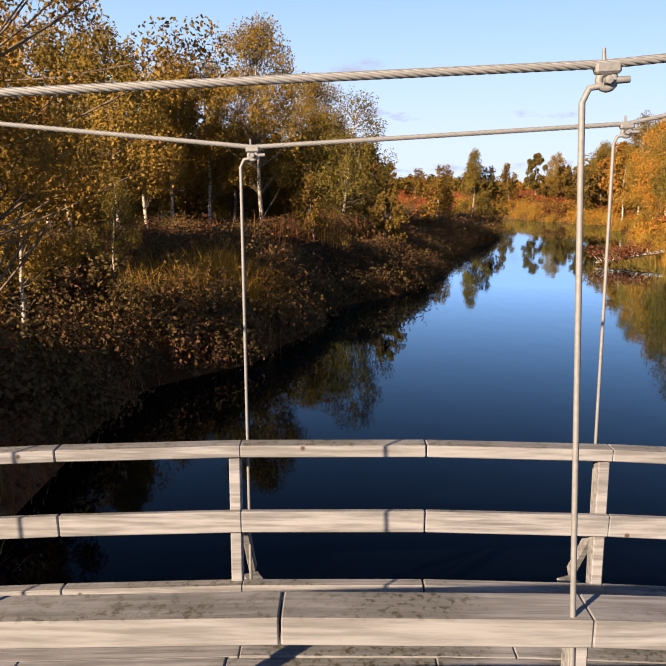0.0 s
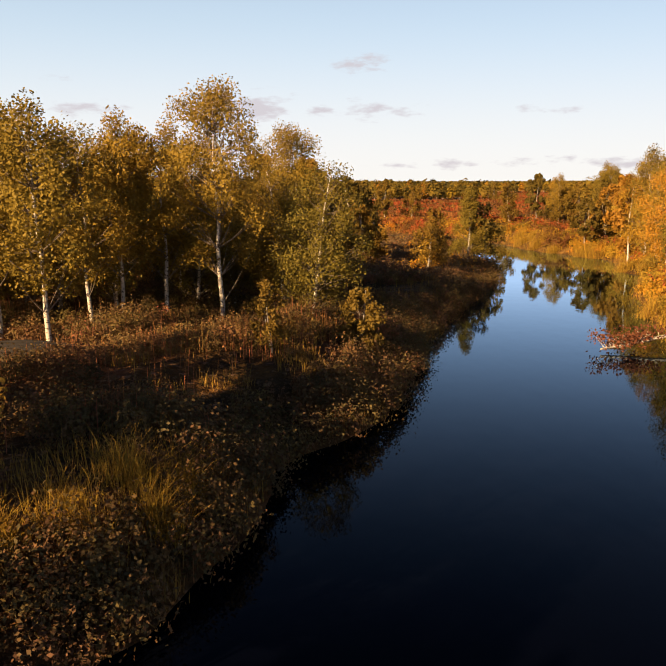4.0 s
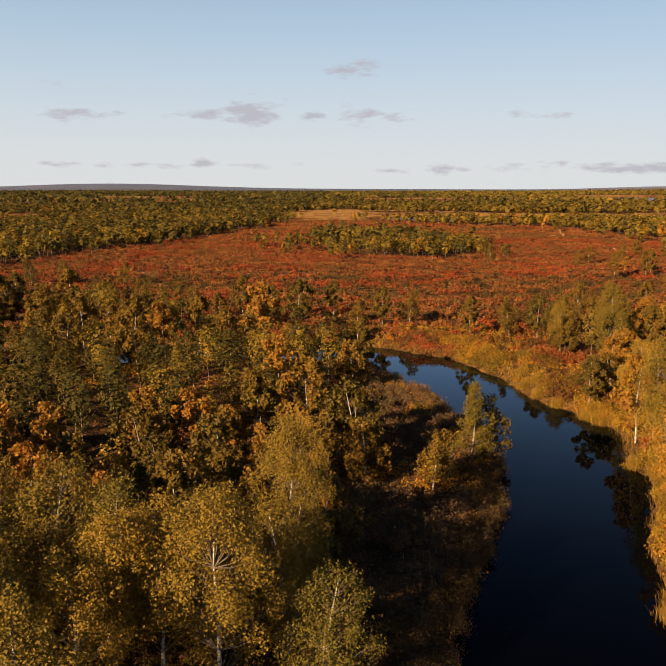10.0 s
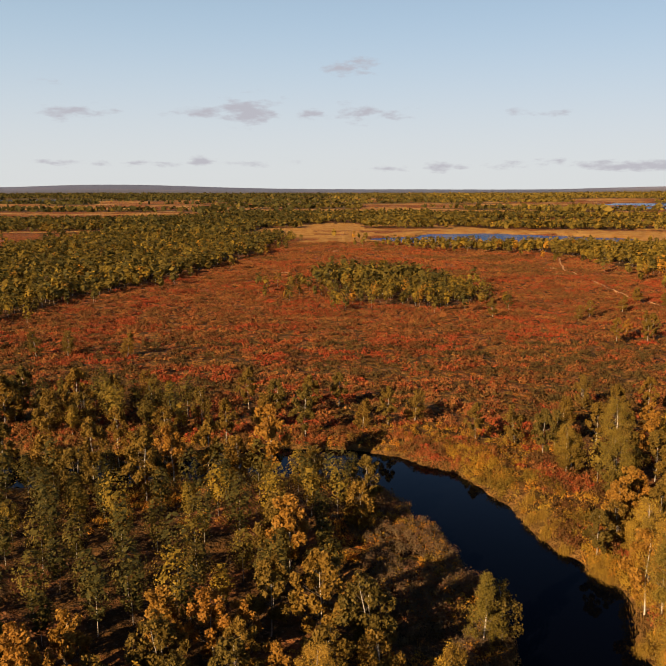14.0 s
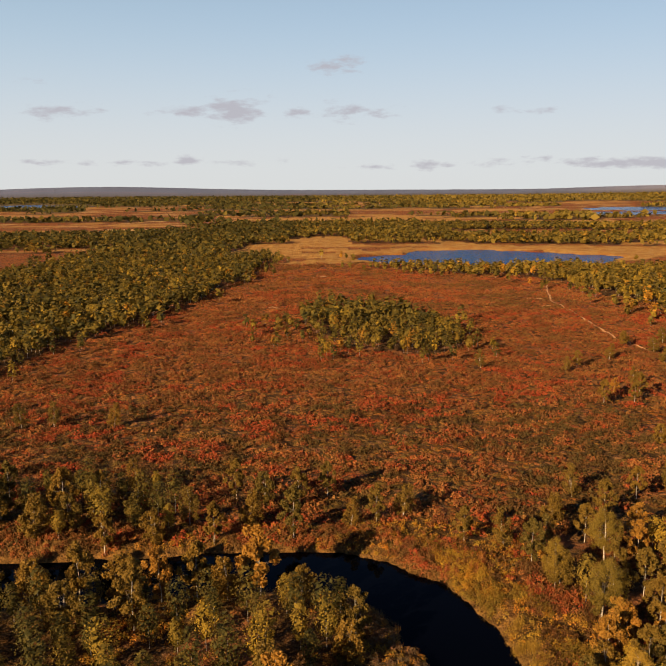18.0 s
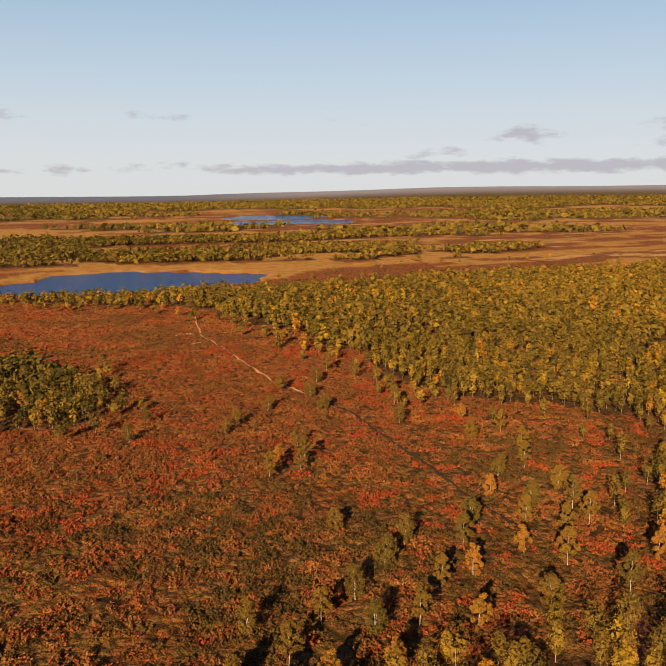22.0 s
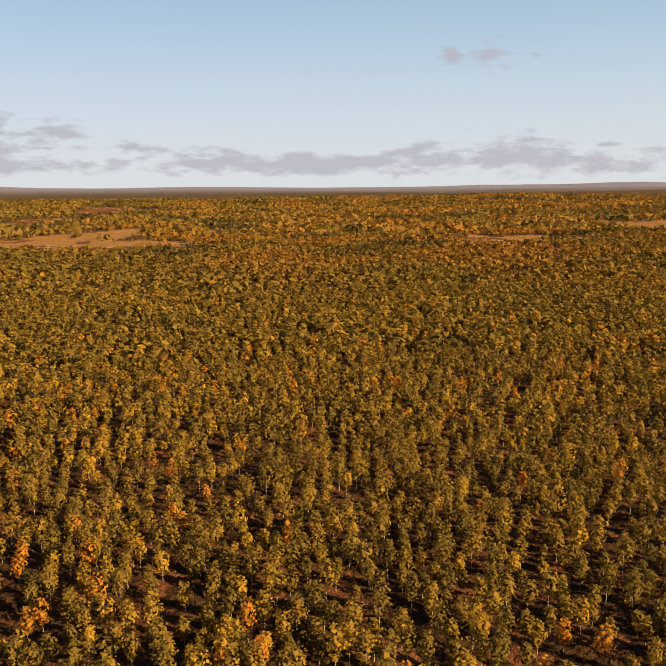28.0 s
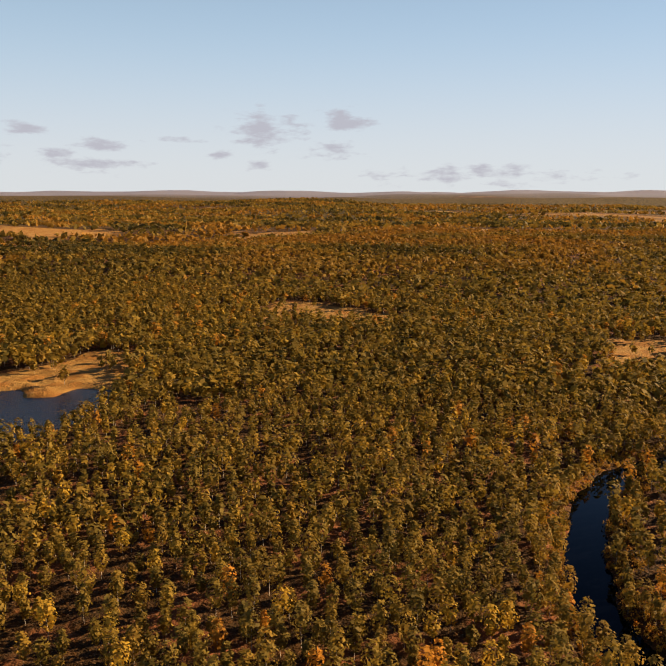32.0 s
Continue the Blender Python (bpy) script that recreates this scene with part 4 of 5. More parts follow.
def forest(name, seed, x, y, pieces, size, label, trunks=True, height=5.6, bulk=1.0, warmth=1.0, share=0.3, grow=2.3):
    """Many birches as one mesh: clumped leaf pieces on pale trunks."""
    rng = np.random.RandomState(seed)
    n = len(x)
    if n == 0:
        return
    z = relief(x, y)
    h = height * rng.uniform(0.68, 1.2, n)
    rad = h * rng.uniform(0.185, 0.265, n) * bulk
    t = rng.beta(1.25, 1.3, (n, pieces))
    ang = rng.uniform(0, 2 * np.pi, (n, pieces))
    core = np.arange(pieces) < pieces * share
    prof = np.sin(np.pi * (0.08 + 0.86 * t)) ** 0.7
    lobes = 1 + 0.22 * np.sin(ang * 3 + t * 9 + rng.uniform(0, 6.3, (n, 1)))
    rr = rad[:, None] * prof * lobes * np.where(core, 0.62, 1.0) * np.sqrt(rng.uniform(0.35, 1, (n, pieces)))
    c = np.stack([x[:, None] + np.cos(ang) * rr, y[:, None] + np.sin(ang) * rr, z[:, None] + h[:, None] * (0.23 + 0.75 * t)], -1)
    out = c - np.stack([x, y, z + h * 0.5], -1)[:, None, :]
    sizes = size * np.tile(np.where(core, grow, 1.0), n)
    v, f = leaf_quads(rng, c.reshape(-1, 3), sizes, out.reshape(-1, 3), 0.32)
    u = rng.rand(n) + (wave(x, y, 40, 2) - 0.5) * 0.28
    gold = np.where(u < 0.52, 0.03, np.where(u < 0.79, 0.24, np.where(u < 0.91, 0.54, 0.95))) * warmth
    red = np.where((u > 0.91) & (rng.rand(n) < 0.5), 0.65, np.clip(rng.normal(size=n) * 0.06, 0, 0.2)) * warmth
    # western woods darkened in colour for self-shadow; the other terms are regional tone
    deep = np.where(u < 0.5, 0.12, 0.0) + 0.25 * step(0, -40, x) + 0.2 * step(500, 900, np.hypot(x, y)) * step(85, 60, np.degrees(np.arctan2(x, y))) + 0.46 * ((x < 22) & (y < 100)) + 0.22 * ((x < 260) & (y > 110)) + 0.25 * ((x < 62) & (x > -30) & (y > 205) & (y < 320)) + rng.normal(size=n) * 0.14
    east = step(350, 800, np.hypot(x, y)) * step(70, 90, np.degrees(np.arctan2(x, y)))
    drift = wave(x, y, 70, 4)
    gold, red = np.maximum(gold * (1 - 0.7 * east), 0.12 * east), np.maximum(red, (0.10 + 0.32 * step(0.5, 0.75, drift)) * east)
    # dark patches of hill shade painted into the eastern woods
    deep = deep + east * 0.55 * step(0.42, 0.25, drift)
    deep = np.clip(deep, 0, 0.75)
    tint = np.stack([gold, red, deep, gold * 0 + 1], -1).repeat(pieces, axis=0)
    # inner pieces darkened: the crown's inner shade is put into their colour
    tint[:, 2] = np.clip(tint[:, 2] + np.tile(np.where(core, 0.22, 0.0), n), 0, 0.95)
    tint = tint.repeat(4, axis=0)
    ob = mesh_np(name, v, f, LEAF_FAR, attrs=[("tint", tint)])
    tagged(ob, label, "forest", kind="stuff")
    if trunks:
        w = 0.012 + 0.006 * h
        lean = rng.normal(size=(n, 2)) * 0.25
        ring = []
        for zz, ww in ((-0.2, 1.0), (0.5, 0.5)):
            for a in (0, 2.1, 4.2):
                ring.append(np.stack([x + lean[:, 0] * max(zz, 0) + np.cos(a) * w * ww, y + lean[:, 1] * max(zz, 0) + np.sin(a) * w * ww, z + h * zz], -1))
        v = np.stack(ring, 1).reshape(-1, 3)
        o = np.arange(n)[:, None] * 6
        f = np.concatenate([o + np.array(q) for q in ((0, 1, 4, 3), (1, 2, 5, 4), (2, 0, 3, 5))])
        tagged(mesh_np(name + "_trunks", v, f, MAT_BARK), "pale birch trunks under the forest crowns", "forest", kind="stuff")


def scatter_forest():
    rng = np.random.RandomState(8)
    # the woods within reach of the camera's path
    x, y = sample(rng, (-330, -330, 480, 520), 230000)
    west_of = np.degrees(np.arctan2(x + 1, y - 2)) > -31
    seen = west_of | (y < 0)
    seen &= ~((y < 40) & (np.degrees(np.arctan2(x - 131, y - 35)) % 360 > 184))
    x, y = x[seen], y[seen]
    _, woods, _ = zones(x, y)
    edge = np.maximum.reduce([zones(x + u, y + w)[1] for u, w in ((12, 0), (-12, 0), (0, 12), (0, -12), (20, 12))])
    d = np.minimum(to_river(x, y), to_lake(x, y))
    near = (x > -62) & (x < 100) & (y > -24) & (y < 124)
    thin = (0.4 + 0.6 * step(0.2, 0.42, wave(x, y, 22, 1))) * (0.2 + 0.8 * step(0.10, 0.26, wave(x, y * 1.6, 11, 3)))
    keep = (d > 0.7) & (~near) & (rng.rand(len(x)) < np.where(woods > 0.5, thin, np.where(edge > 0.5, 0.035, 0.0) + np.where((x > -75) & (x < 125) & (y > 90) & (y < 470), 0.0, 0.003)))
    keep &= ~((y < -20) & (x < 60) & (x > -60))
    x, y = x[keep], y[keep]
    order = spaced(x, y, 2.12)
    x, y = x[order], y[order]
    dist = np.minimum.reduce([np.hypot(x - t[1], y - t[2]) for t in PATH[::6]])
    a, m, b = dist < 120, (dist >= 120) & (dist < 205), (dist >= 205)
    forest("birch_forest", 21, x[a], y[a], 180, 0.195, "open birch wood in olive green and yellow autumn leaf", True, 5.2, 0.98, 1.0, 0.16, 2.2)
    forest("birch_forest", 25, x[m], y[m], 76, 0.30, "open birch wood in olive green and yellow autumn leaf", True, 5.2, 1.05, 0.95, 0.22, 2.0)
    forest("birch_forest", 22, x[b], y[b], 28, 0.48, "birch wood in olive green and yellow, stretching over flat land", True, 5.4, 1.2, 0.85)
    # farther woods
    for seed, box, count, near_r, far_r in ((26, (-480, -950, 1080, 1000), 135000, 0, 950), (24, (-1300, -2400, 3200, 3200), 190000, 950, 2800)):
        x, y = sample(rng, box, count)
        r = np.hypot(x, y)
        az = np.degrees(np.arctan2(x - 40, y - 40))
        far = ~((x > -330) & (x < 480) & (y > -330) & (y < 520)) & (r >= near_r) & (r < far_r) & (az > -32) & (az < 182)
        x, y = x[far], y[far]
        _, woods, _ = zones(x, y)
        k = (woods > 0.5) & (to_lake(x, y) > 4)
        x, y = x[k], y[k]
        if near_r == 0:
            forest("distant_forest", seed, x, y, 8, 0.85, "distant birch forest in dull green and brown", False, 5.6, 1.4, 0.5)
        else:
            forest("distant_forest", seed, x, y, 3, 2.1, "distant birch forest in dull green and brown", False, 5.6, 1.9, 0.2)


scatter_near()
scatter_forest()
# ---- the footbridge ----


def part(name, bm, mat, parent, label="", smooth=False):
    me = bpy.data.meshes.new(name)
    bm.to_mesh(me)
    bm.free()
    me.materials.append(mat)
    if smooth:
        for p in me.polygons:
            p.use_smooth = True
    ob = new(name, me)
    ob.parent = parent
    if label:
        ob["label"] = label
    return ob


def bar(a, b, w, h, bevel=0.006, up=(0, 0, 1)):
    """A timber or bar from a to b, w wide and h high, with eased edges."""
    a, b = Vector(a), Vector(b)
    d = b - a
    bm = bmesh.new()
    bmesh.ops.create_cube(bm, size=1)
    bmesh.ops.scale(bm, vec=(d.length, w, h), verts=bm.verts)
    if bevel:
        bmesh.ops.bevel(bm, geom=bm.edges[:], offset=bevel, segments=1, affect="EDGES")
    x = d.normalized()
    y = Vector(up).cross(x).normalized()
    z = x.cross(y)
    m = Matrix((x, y, z)).transposed().to_4x4()
    m.translation = (a + b) / 2
    bmesh.ops.transform(bm, matrix=m, verts=bm.verts)
    return bm


def arch(x):
    """The deck's height: a low arch over the river."""
    return 0.92 - 0.075 * (math.sqrt((x + 1.1) ** 2 + 9.0) - 3.0)


def cable_z(x, near):
    if near:
        return 3.845 + 0.012 * (x + 0.5) ** 2 + 0.072 * (x + 0.5)
    return 3.70 + 0.033 * (x + 1.88) ** 2 - 0.016 * (x + 1.88)


def cable_line(x, near, shift):
    """The cable runs straight from clamp to clamp."""
    stops = np.array([X0 + SPACING * i + shift for i in range(-1, 12)])
    return np.interp(x, stops, cable_z(stops, near))


Y_NEAR, Y_FAR, SPACING, X0 = -2.60, -0.72, 2.28, -11.07


def make_bridge():
    br = new("footbridge")
    br.location = (0, 0, 0)
    tagged(br, "weathered timber suspension footbridge with plank deck and railings", "bridge")
    posts = [X0 + SPACING * i for i in range(10)]
    for y, out, skew in ((Y_NEAR, -1, 1.53), (Y_FAR, 1, 0.0)):
        for x in [p + skew for p in posts]:
            z = arch(x)
            part("post", bar((x, y + 0.05 * out, z - 0.25), (x, y + 0.05 * out, z + 0.90), 0.07, 0.098, up=(0, 1, 0)), MAT_WOOD, br)
            part("brace", bar((x + 0.03, y + 0.10 * out, z + 0.50), (x + 0.03, y + 0.62 * out, z - 0.14), 0.07, 0.05, up=(1, 0, 0)), MAT_WOOD, br)
        joints = [X0 - 1.1 + skew + SPACING * i for i in range(11)]
        for a, b in zip(joints, joints[1:]):
            g = 0.004
            m = (a + b) / 2
            for nm, dz, h, w, off in (("top_rail", 0.955, 0.075, 0.125, 0.03) if out > 0 else ("top_rail", 0.95, 0.11, 0.2, 0.03), ("middle_rail", 0.50, 0.138, 0.045, -0.02), ("kerb", 0.045, 0.085, 0.09, -0.02)):
                for p, q in ((a + g, m - 0.001), (m + 0.001, b - g)):
                    part(nm, bar((p, y + off * out, arch(p) + dz), (q, y + off * out, arch(q) + dz), w, h), MAT_WOOD, br)
    rng = random.Random(3)
    rows = 13
    pitch = (Y_FAR - Y_NEAR - 0.02) / rows
    for r in range(rows):
        y = Y_NEAR + 0.01 + pitch * (r + 0.5)
        x = posts[0] - 1.2 + rng.uniform(0, 1.1)
        while x < posts[-1] + 0.6:
            run = rng.choice((0.76, 1.14, 1.14, 1.52))
            z = rng.uniform(-0.004, 0.004)
            part("deck_plank", bar((x + 0.003, y, arch(x) + z), (x + run - 0.003, y, arch(x + run) + z), pitch - 0.008, 0.045), MAT_WOOD, br)
            x += run
    for y in (Y_NEAR + 0.25, Y_FAR - 0.25):
        for a, b in zip(posts, posts[1:]):
            part("stringer", bar((a, y, arch(a) - 0.12), (b, y, arch(b) - 0.12), 0.10, 0.19), MAT_WOOD, br)
    for x in posts:
        part("cross_beam", bar((x + 1.53, Y_NEAR - 0.7, arch(x) - 0.28), (x, Y_FAR + 0.7, arch(x) - 0.28), 0.12, 0.12), MAT_WOOD, br)
    return br, posts


def make_cables(posts):
    for y, shift in ((-2.70, 1.50), (-0.40, 0.11)):
        c = new("suspension_cable")
        tagged(c, "twisted galvanised steel cable with hanger rods and clamps", "cable", "bridge cables")
        xs = np.linspace(-9, 9, 820)
        near = y < -1
        twist = 2 * np.pi * xs / 0.22
        for k in range(6):
            ph = twist + k * np.pi / 3
            pts = np.stack([xs, y + 0.0085 * np.cos(ph), cable_line(xs, near, shift) + 0.0085 * np.sin(ph)], 1)
            v, f = tubes([(pts, np.full(len(xs), 0.0072))], 5)
            mesh_np("strand", v, f, MAT_STEEL, c, smooth=True)
        for x in [p + shift for p in posts[1:-1]]:
            z = cable_z(x, near)
            cl = part("clamp", bar((x - 0.042, y, z - 0.016), (x + 0.042, y, z - 0.012), 0.044, 0.034, 0.008), MAT_STEEL, c)
            ring = [(x + 0.026 * math.cos(q * math.pi / 6), y, z - 0.05 + 0.026 * math.sin(q * math.pi / 6)) for q in range(13)]
            v, f = tubes([(ring, [0.0125] * 13)], 6)
            mesh_np("shackle", v, f, MAT_STEEL, cl, smooth=True)
            v, f = tubes([([(x, y - 0.03, z - 0.05), (x, y + 0.03, z - 0.05)], [0.014, 0.014]), ([(x, y - 0.032, z - 0.05), (x, y - 0.03, z - 0.05)], [0.001, 0.014])], 6)
            mesh_np("nut", v, f, MAT_STEEL, cl)
            v, f = tubes([([(x - 0.012, y, z + 0.01), (x - 0.014, y, z + 0.05)], [0.007, 0.005])], 6)
            mesh_np("bolt", v, f, MAT_STEEL, cl)
            v, f = tubes([([(x + 0.02, y, z - 0.05), (x + 0.075, y, z - 0.046)], [0.012, 0.011])], 6)
            mesh_np("pin", v, f, MAT_STEEL, cl)
            foot = arch(x) - 0.3
            v, f = tubes([([(x - 0.01, y, z - 0.065), (x - 0.055, y, z - 0.075), (x - 0.075, y, z - 0.12), (x - 0.078 + (0.13 if near else 0.02), y, foot)], [0.0108] * 4)], 8)
            mesh_np("hanger_rod", v, f, MAT_STEEL, c, smooth=True)


bridge, bridge_posts = make_bridge()
make_cables(bridge_posts)

# ---- bank plants ----
# the middle line of the pale shrub belt on the near bank
PALE_BELT = [(-8.4, 21.2), (-7.5, 22.2), (-6.3, 24.0), (-4.8, 25.0), (-3.4, 26.0), (-2.1, 27.3)]


def blades(name, seed, x, y, height, width, label, gold, red, spread=0.35):
    """Grass or stalks: one bent blade each, two faces."""
    rng = np.random.RandomState(seed)
    n = len(x)
    z = relief(x, y)
    h = height * rng.uniform(0.5, 1.25, n)
    ang = rng.uniform(0, 2 * np.pi, n)
    lean = spread * h * rng.uniform(0.2, 1.2, n)
    dx, dy = np.cos(ang) * lean, np.sin(ang) * lean
    w = width * rng.uniform(0.6, 1.3, n)
    px, py = -np.sin(ang) * w, np.cos(ang) * w
    a = np.stack([x - px, y - py, z - 0.05], -1)
    b = np.stack([x + px, y + py, z - 0.05], -1)
    c = np.stack([x + dx * 0.4 + px * 0.8, y + dy * 0.4 + py * 0.8, z + h * 0.6], -1)
    d = np.stack([x + dx * 0.4 - px * 0.8, y + dy * 0.4 - py * 0.8, z + h * 0.6], -1)
    e = np.stack([x + dx, y + dy, z + h * 0.97], -1)
    v = np.stack([a, b, c, d, e], 1).reshape(-1, 3)
    o = np.arange(n)[:, None] * 5
    f = np.concatenate([o + np.array((0, 1, 2, 2)), o + np.array((0, 2, 3, 3)), o + np.array((3, 2, 4, 4))])[:, :3]
    tint = np.stack([np.clip(gold + rng.normal(size=n) * 0.2, 0, 1), np.clip(red + rng.normal(size=n) * 0.15, 0, 1), np.zeros(n), np.ones(n)], -1).repeat(5, axis=0)
    tagged(mesh_np(name, v, f, GRASS, attrs=[("tint", tint)]), label, "grass", kind="stuff")


def bank_plants():
    rng = np.random.RandomState(31)
    x, y = sample(rng, (-26, 3, 30, 112), 260000)
    d = to_river(x, y)
    k = (d > 0.1) & (d < 7 + 5 * wave(x, y, 8, 2)) & (rng.rand(len(x)) < np.where(wave(x, y, 2.2, 4) > 0.5, 0.6, 0.06) * np.where((y < 35) & (x < 4), 0.08, np.where(x > 8 + 0.1 * y, 0.10, 0.35)))
    x, y = x[k], y[k]
    blades("bank_grass", 32, x, y, 0.55, 0.010, "dry yellow sedge and grass along the river bank", 0.12, 0.06)
    x, y = sample(rng, (-14, -4, 24, 100), 400000)
    d = to_river(x, y)
    k = (d > -0.25) & (d < 0.7) & (wave(x, y, 1.8, 3) > 0.3) & (rng.rand(len(x)) < 0.35)
    blades("waterside_grass", 35, x[k], y[k], 0.5, 0.011, "dark overhanging grass at the water's edge", 0.0, 0.15, 0.9)
    x, y = sample(rng, (-17, 5, 5, 28), 60000)
    k = (to_river(x, y) > 0.1) & (wave(x, y, 1.5, 2) * 0.6 + wave(x, y, 4.5, 0) * 0.4 > 0.73)
    blades("bank_tussocks", 34, x[k][::2], y[k][::2], 0.5, 0.007, "tussocks of long yellowing grass by the water", 0.2, 0.05, 0.6)
    for k, (cx, cy, rad) in enumerate(((-4.5, 11.2, 0.8), (-3.9, 12.6, 0.75), (-3.0, 13.3, 0.5), (-3.2, 12.0, 0.5), (-5.3, 10.3, 0.6), (-6.6, 11.4, 0.4), (-7.6, 9.2, 0.5))):
        q = rng.normal(size=(420, 2)) * rad * 0.36
        blades("grass_tussock", 60 + k, cx + q[:, 0], cy + q[:, 1], 0.72, 0.0065, "tussock of long arching yellow grass by the water", 0.45, 0.02, 1.0)
    x, y = sample(rng, (12, 14, 30, 100), 6000)
    d = to_river(x, y)
    k = (d > 0.1) & (d < 2.2) & (x > 12 + 0.1 * (y - 20))
    x, y = x[k][:70], y[k][:70]
    q = rng.normal(size=(2, 420, len(x))) * 0.34
    blades("grass_hummocks", 37, (x + q[0]).ravel(), (y + q[1]).ravel(), 0.75, 0.011, "rounded hummocks of pale gold grass at the water's edge", 0.38, 0.03, 0.75)
    belt = np.array(PALE_BELT)
    t = rng.uniform(0, len(belt) - 1.001, 260)
    q = belt[t.astype(int)] + (belt[t.astype(int) + 1] - belt[t.astype(int)]) * (t % 1)[:, None] + rng.normal(size=(260, 2)) * 0.55
    clumps = np.array([(-4.4, 17.9), (-1.9, 15.4), (-8.2, 20.5), (-6.9, 20.3), (-4.8, 15.5), (-2.5, 22.2), (0.0, 18.9), (-10, 17.5), (-6.2, 17.2)])
    p = clumps[rng.randint(0, len(clumps), 420)] + rng.normal(size=(420, 2)) * 0.55
    x, y = np.r_[q[:, 0], p[:, 0]], np.r_[q[:, 1], p[:, 1]]
    k = to_river(x, y) > 0.3
    blades("fireweed", 36, x[k], y[k], 0.85, 0.010, "withered rosy fireweed spires on the bank", 0.05, 0.85, 0.07)
    x, y = sample(rng, (-24, 4, 6, 34), 9000)
    k = (to_river(x, y) > 0.8) & (wave(x, y, 3.5, 5) > 0.7)
    x, y = x[k][::2], y[k][::2]
    blades("tall_weeds", 33, x, y, 0.9, 0.012, "tall withered reddish weeds on the bank", 0.05, 0.55, 0.12)


bank_plants()


def shrub_mesh(name, seed, x, y, height, pieces, size, label, gold, red, mat=None, deep=0.0):
    rng = np.random.RandomState(seed)
    n = len(x)
    z = relief(x, y)
    h = height * rng.uniform(0.55, 1.3, n)
    p = rng.normal(size=(n, pieces, 3))
    p /= np.linalg.norm(p, axis=2, keepdims=True) + 1e-6
    p[..., 2] = np.abs(p[..., 2]) * 1.15 - 0.25
    ang = np.arctan2(p[..., 1], p[..., 0])
    lobes = 1 + 0.25 * np.sin(ang * 3 + rng.uniform(0, 6.3, (n, 1))) + 0.18 * np.sin(ang * 5 + p[..., 2] * 6)
    p *= (0.56 * h[:, None] * lobes * rng.uniform(0.55, 1.08, (n, pieces)) ** 0.6)[..., None]
    c = np.stack([x[:, None] + p[..., 0], y[:, None] + p[..., 1], z[:, None] + 0.16 * h[:, None] + p[..., 2] * 1.25], -1)
    v, f = leaf_quads(rng, c.reshape(-1, 3), size, p.reshape(-1, 3), 0.55)
    tint = np.stack([np.clip(gold + rng.normal(size=n) * 0.18, 0, 1), np.clip(red + rng.normal(size=n) * 0.25, 0, 1), np.zeros(n) + deep, np.ones(n)], -1).repeat(pieces * 4, axis=0)
    tagged(mesh_np(name, v, f, mat or LEAF_FAR, attrs=[("tint", tint)]), label, "shrubs", kind="stuff")


TRAIL = [(104, 372), (97, 345), (92, 323), (90, 276), (89, 244), (92, 220), (93, 201), (91, 178), (89, 162), (87, 145), (86.5, 129)]


def to_trail(x, y):
    """How far from the trail's middle line."""
    best = np.full(x.shape, 1e6)
    for (ax, ay), (bx, by) in zip(TRAIL, TRAIL[1:]):
        dx, dy = bx - ax, by - ay
        t = np.clip(((x - ax) * dx + (y - ay) * dy) / (dx * dx + dy * dy), 0, 1)
        best = np.minimum(best, np.hypot(x - ax - t * dx, y - ay - t * dy))
    return best


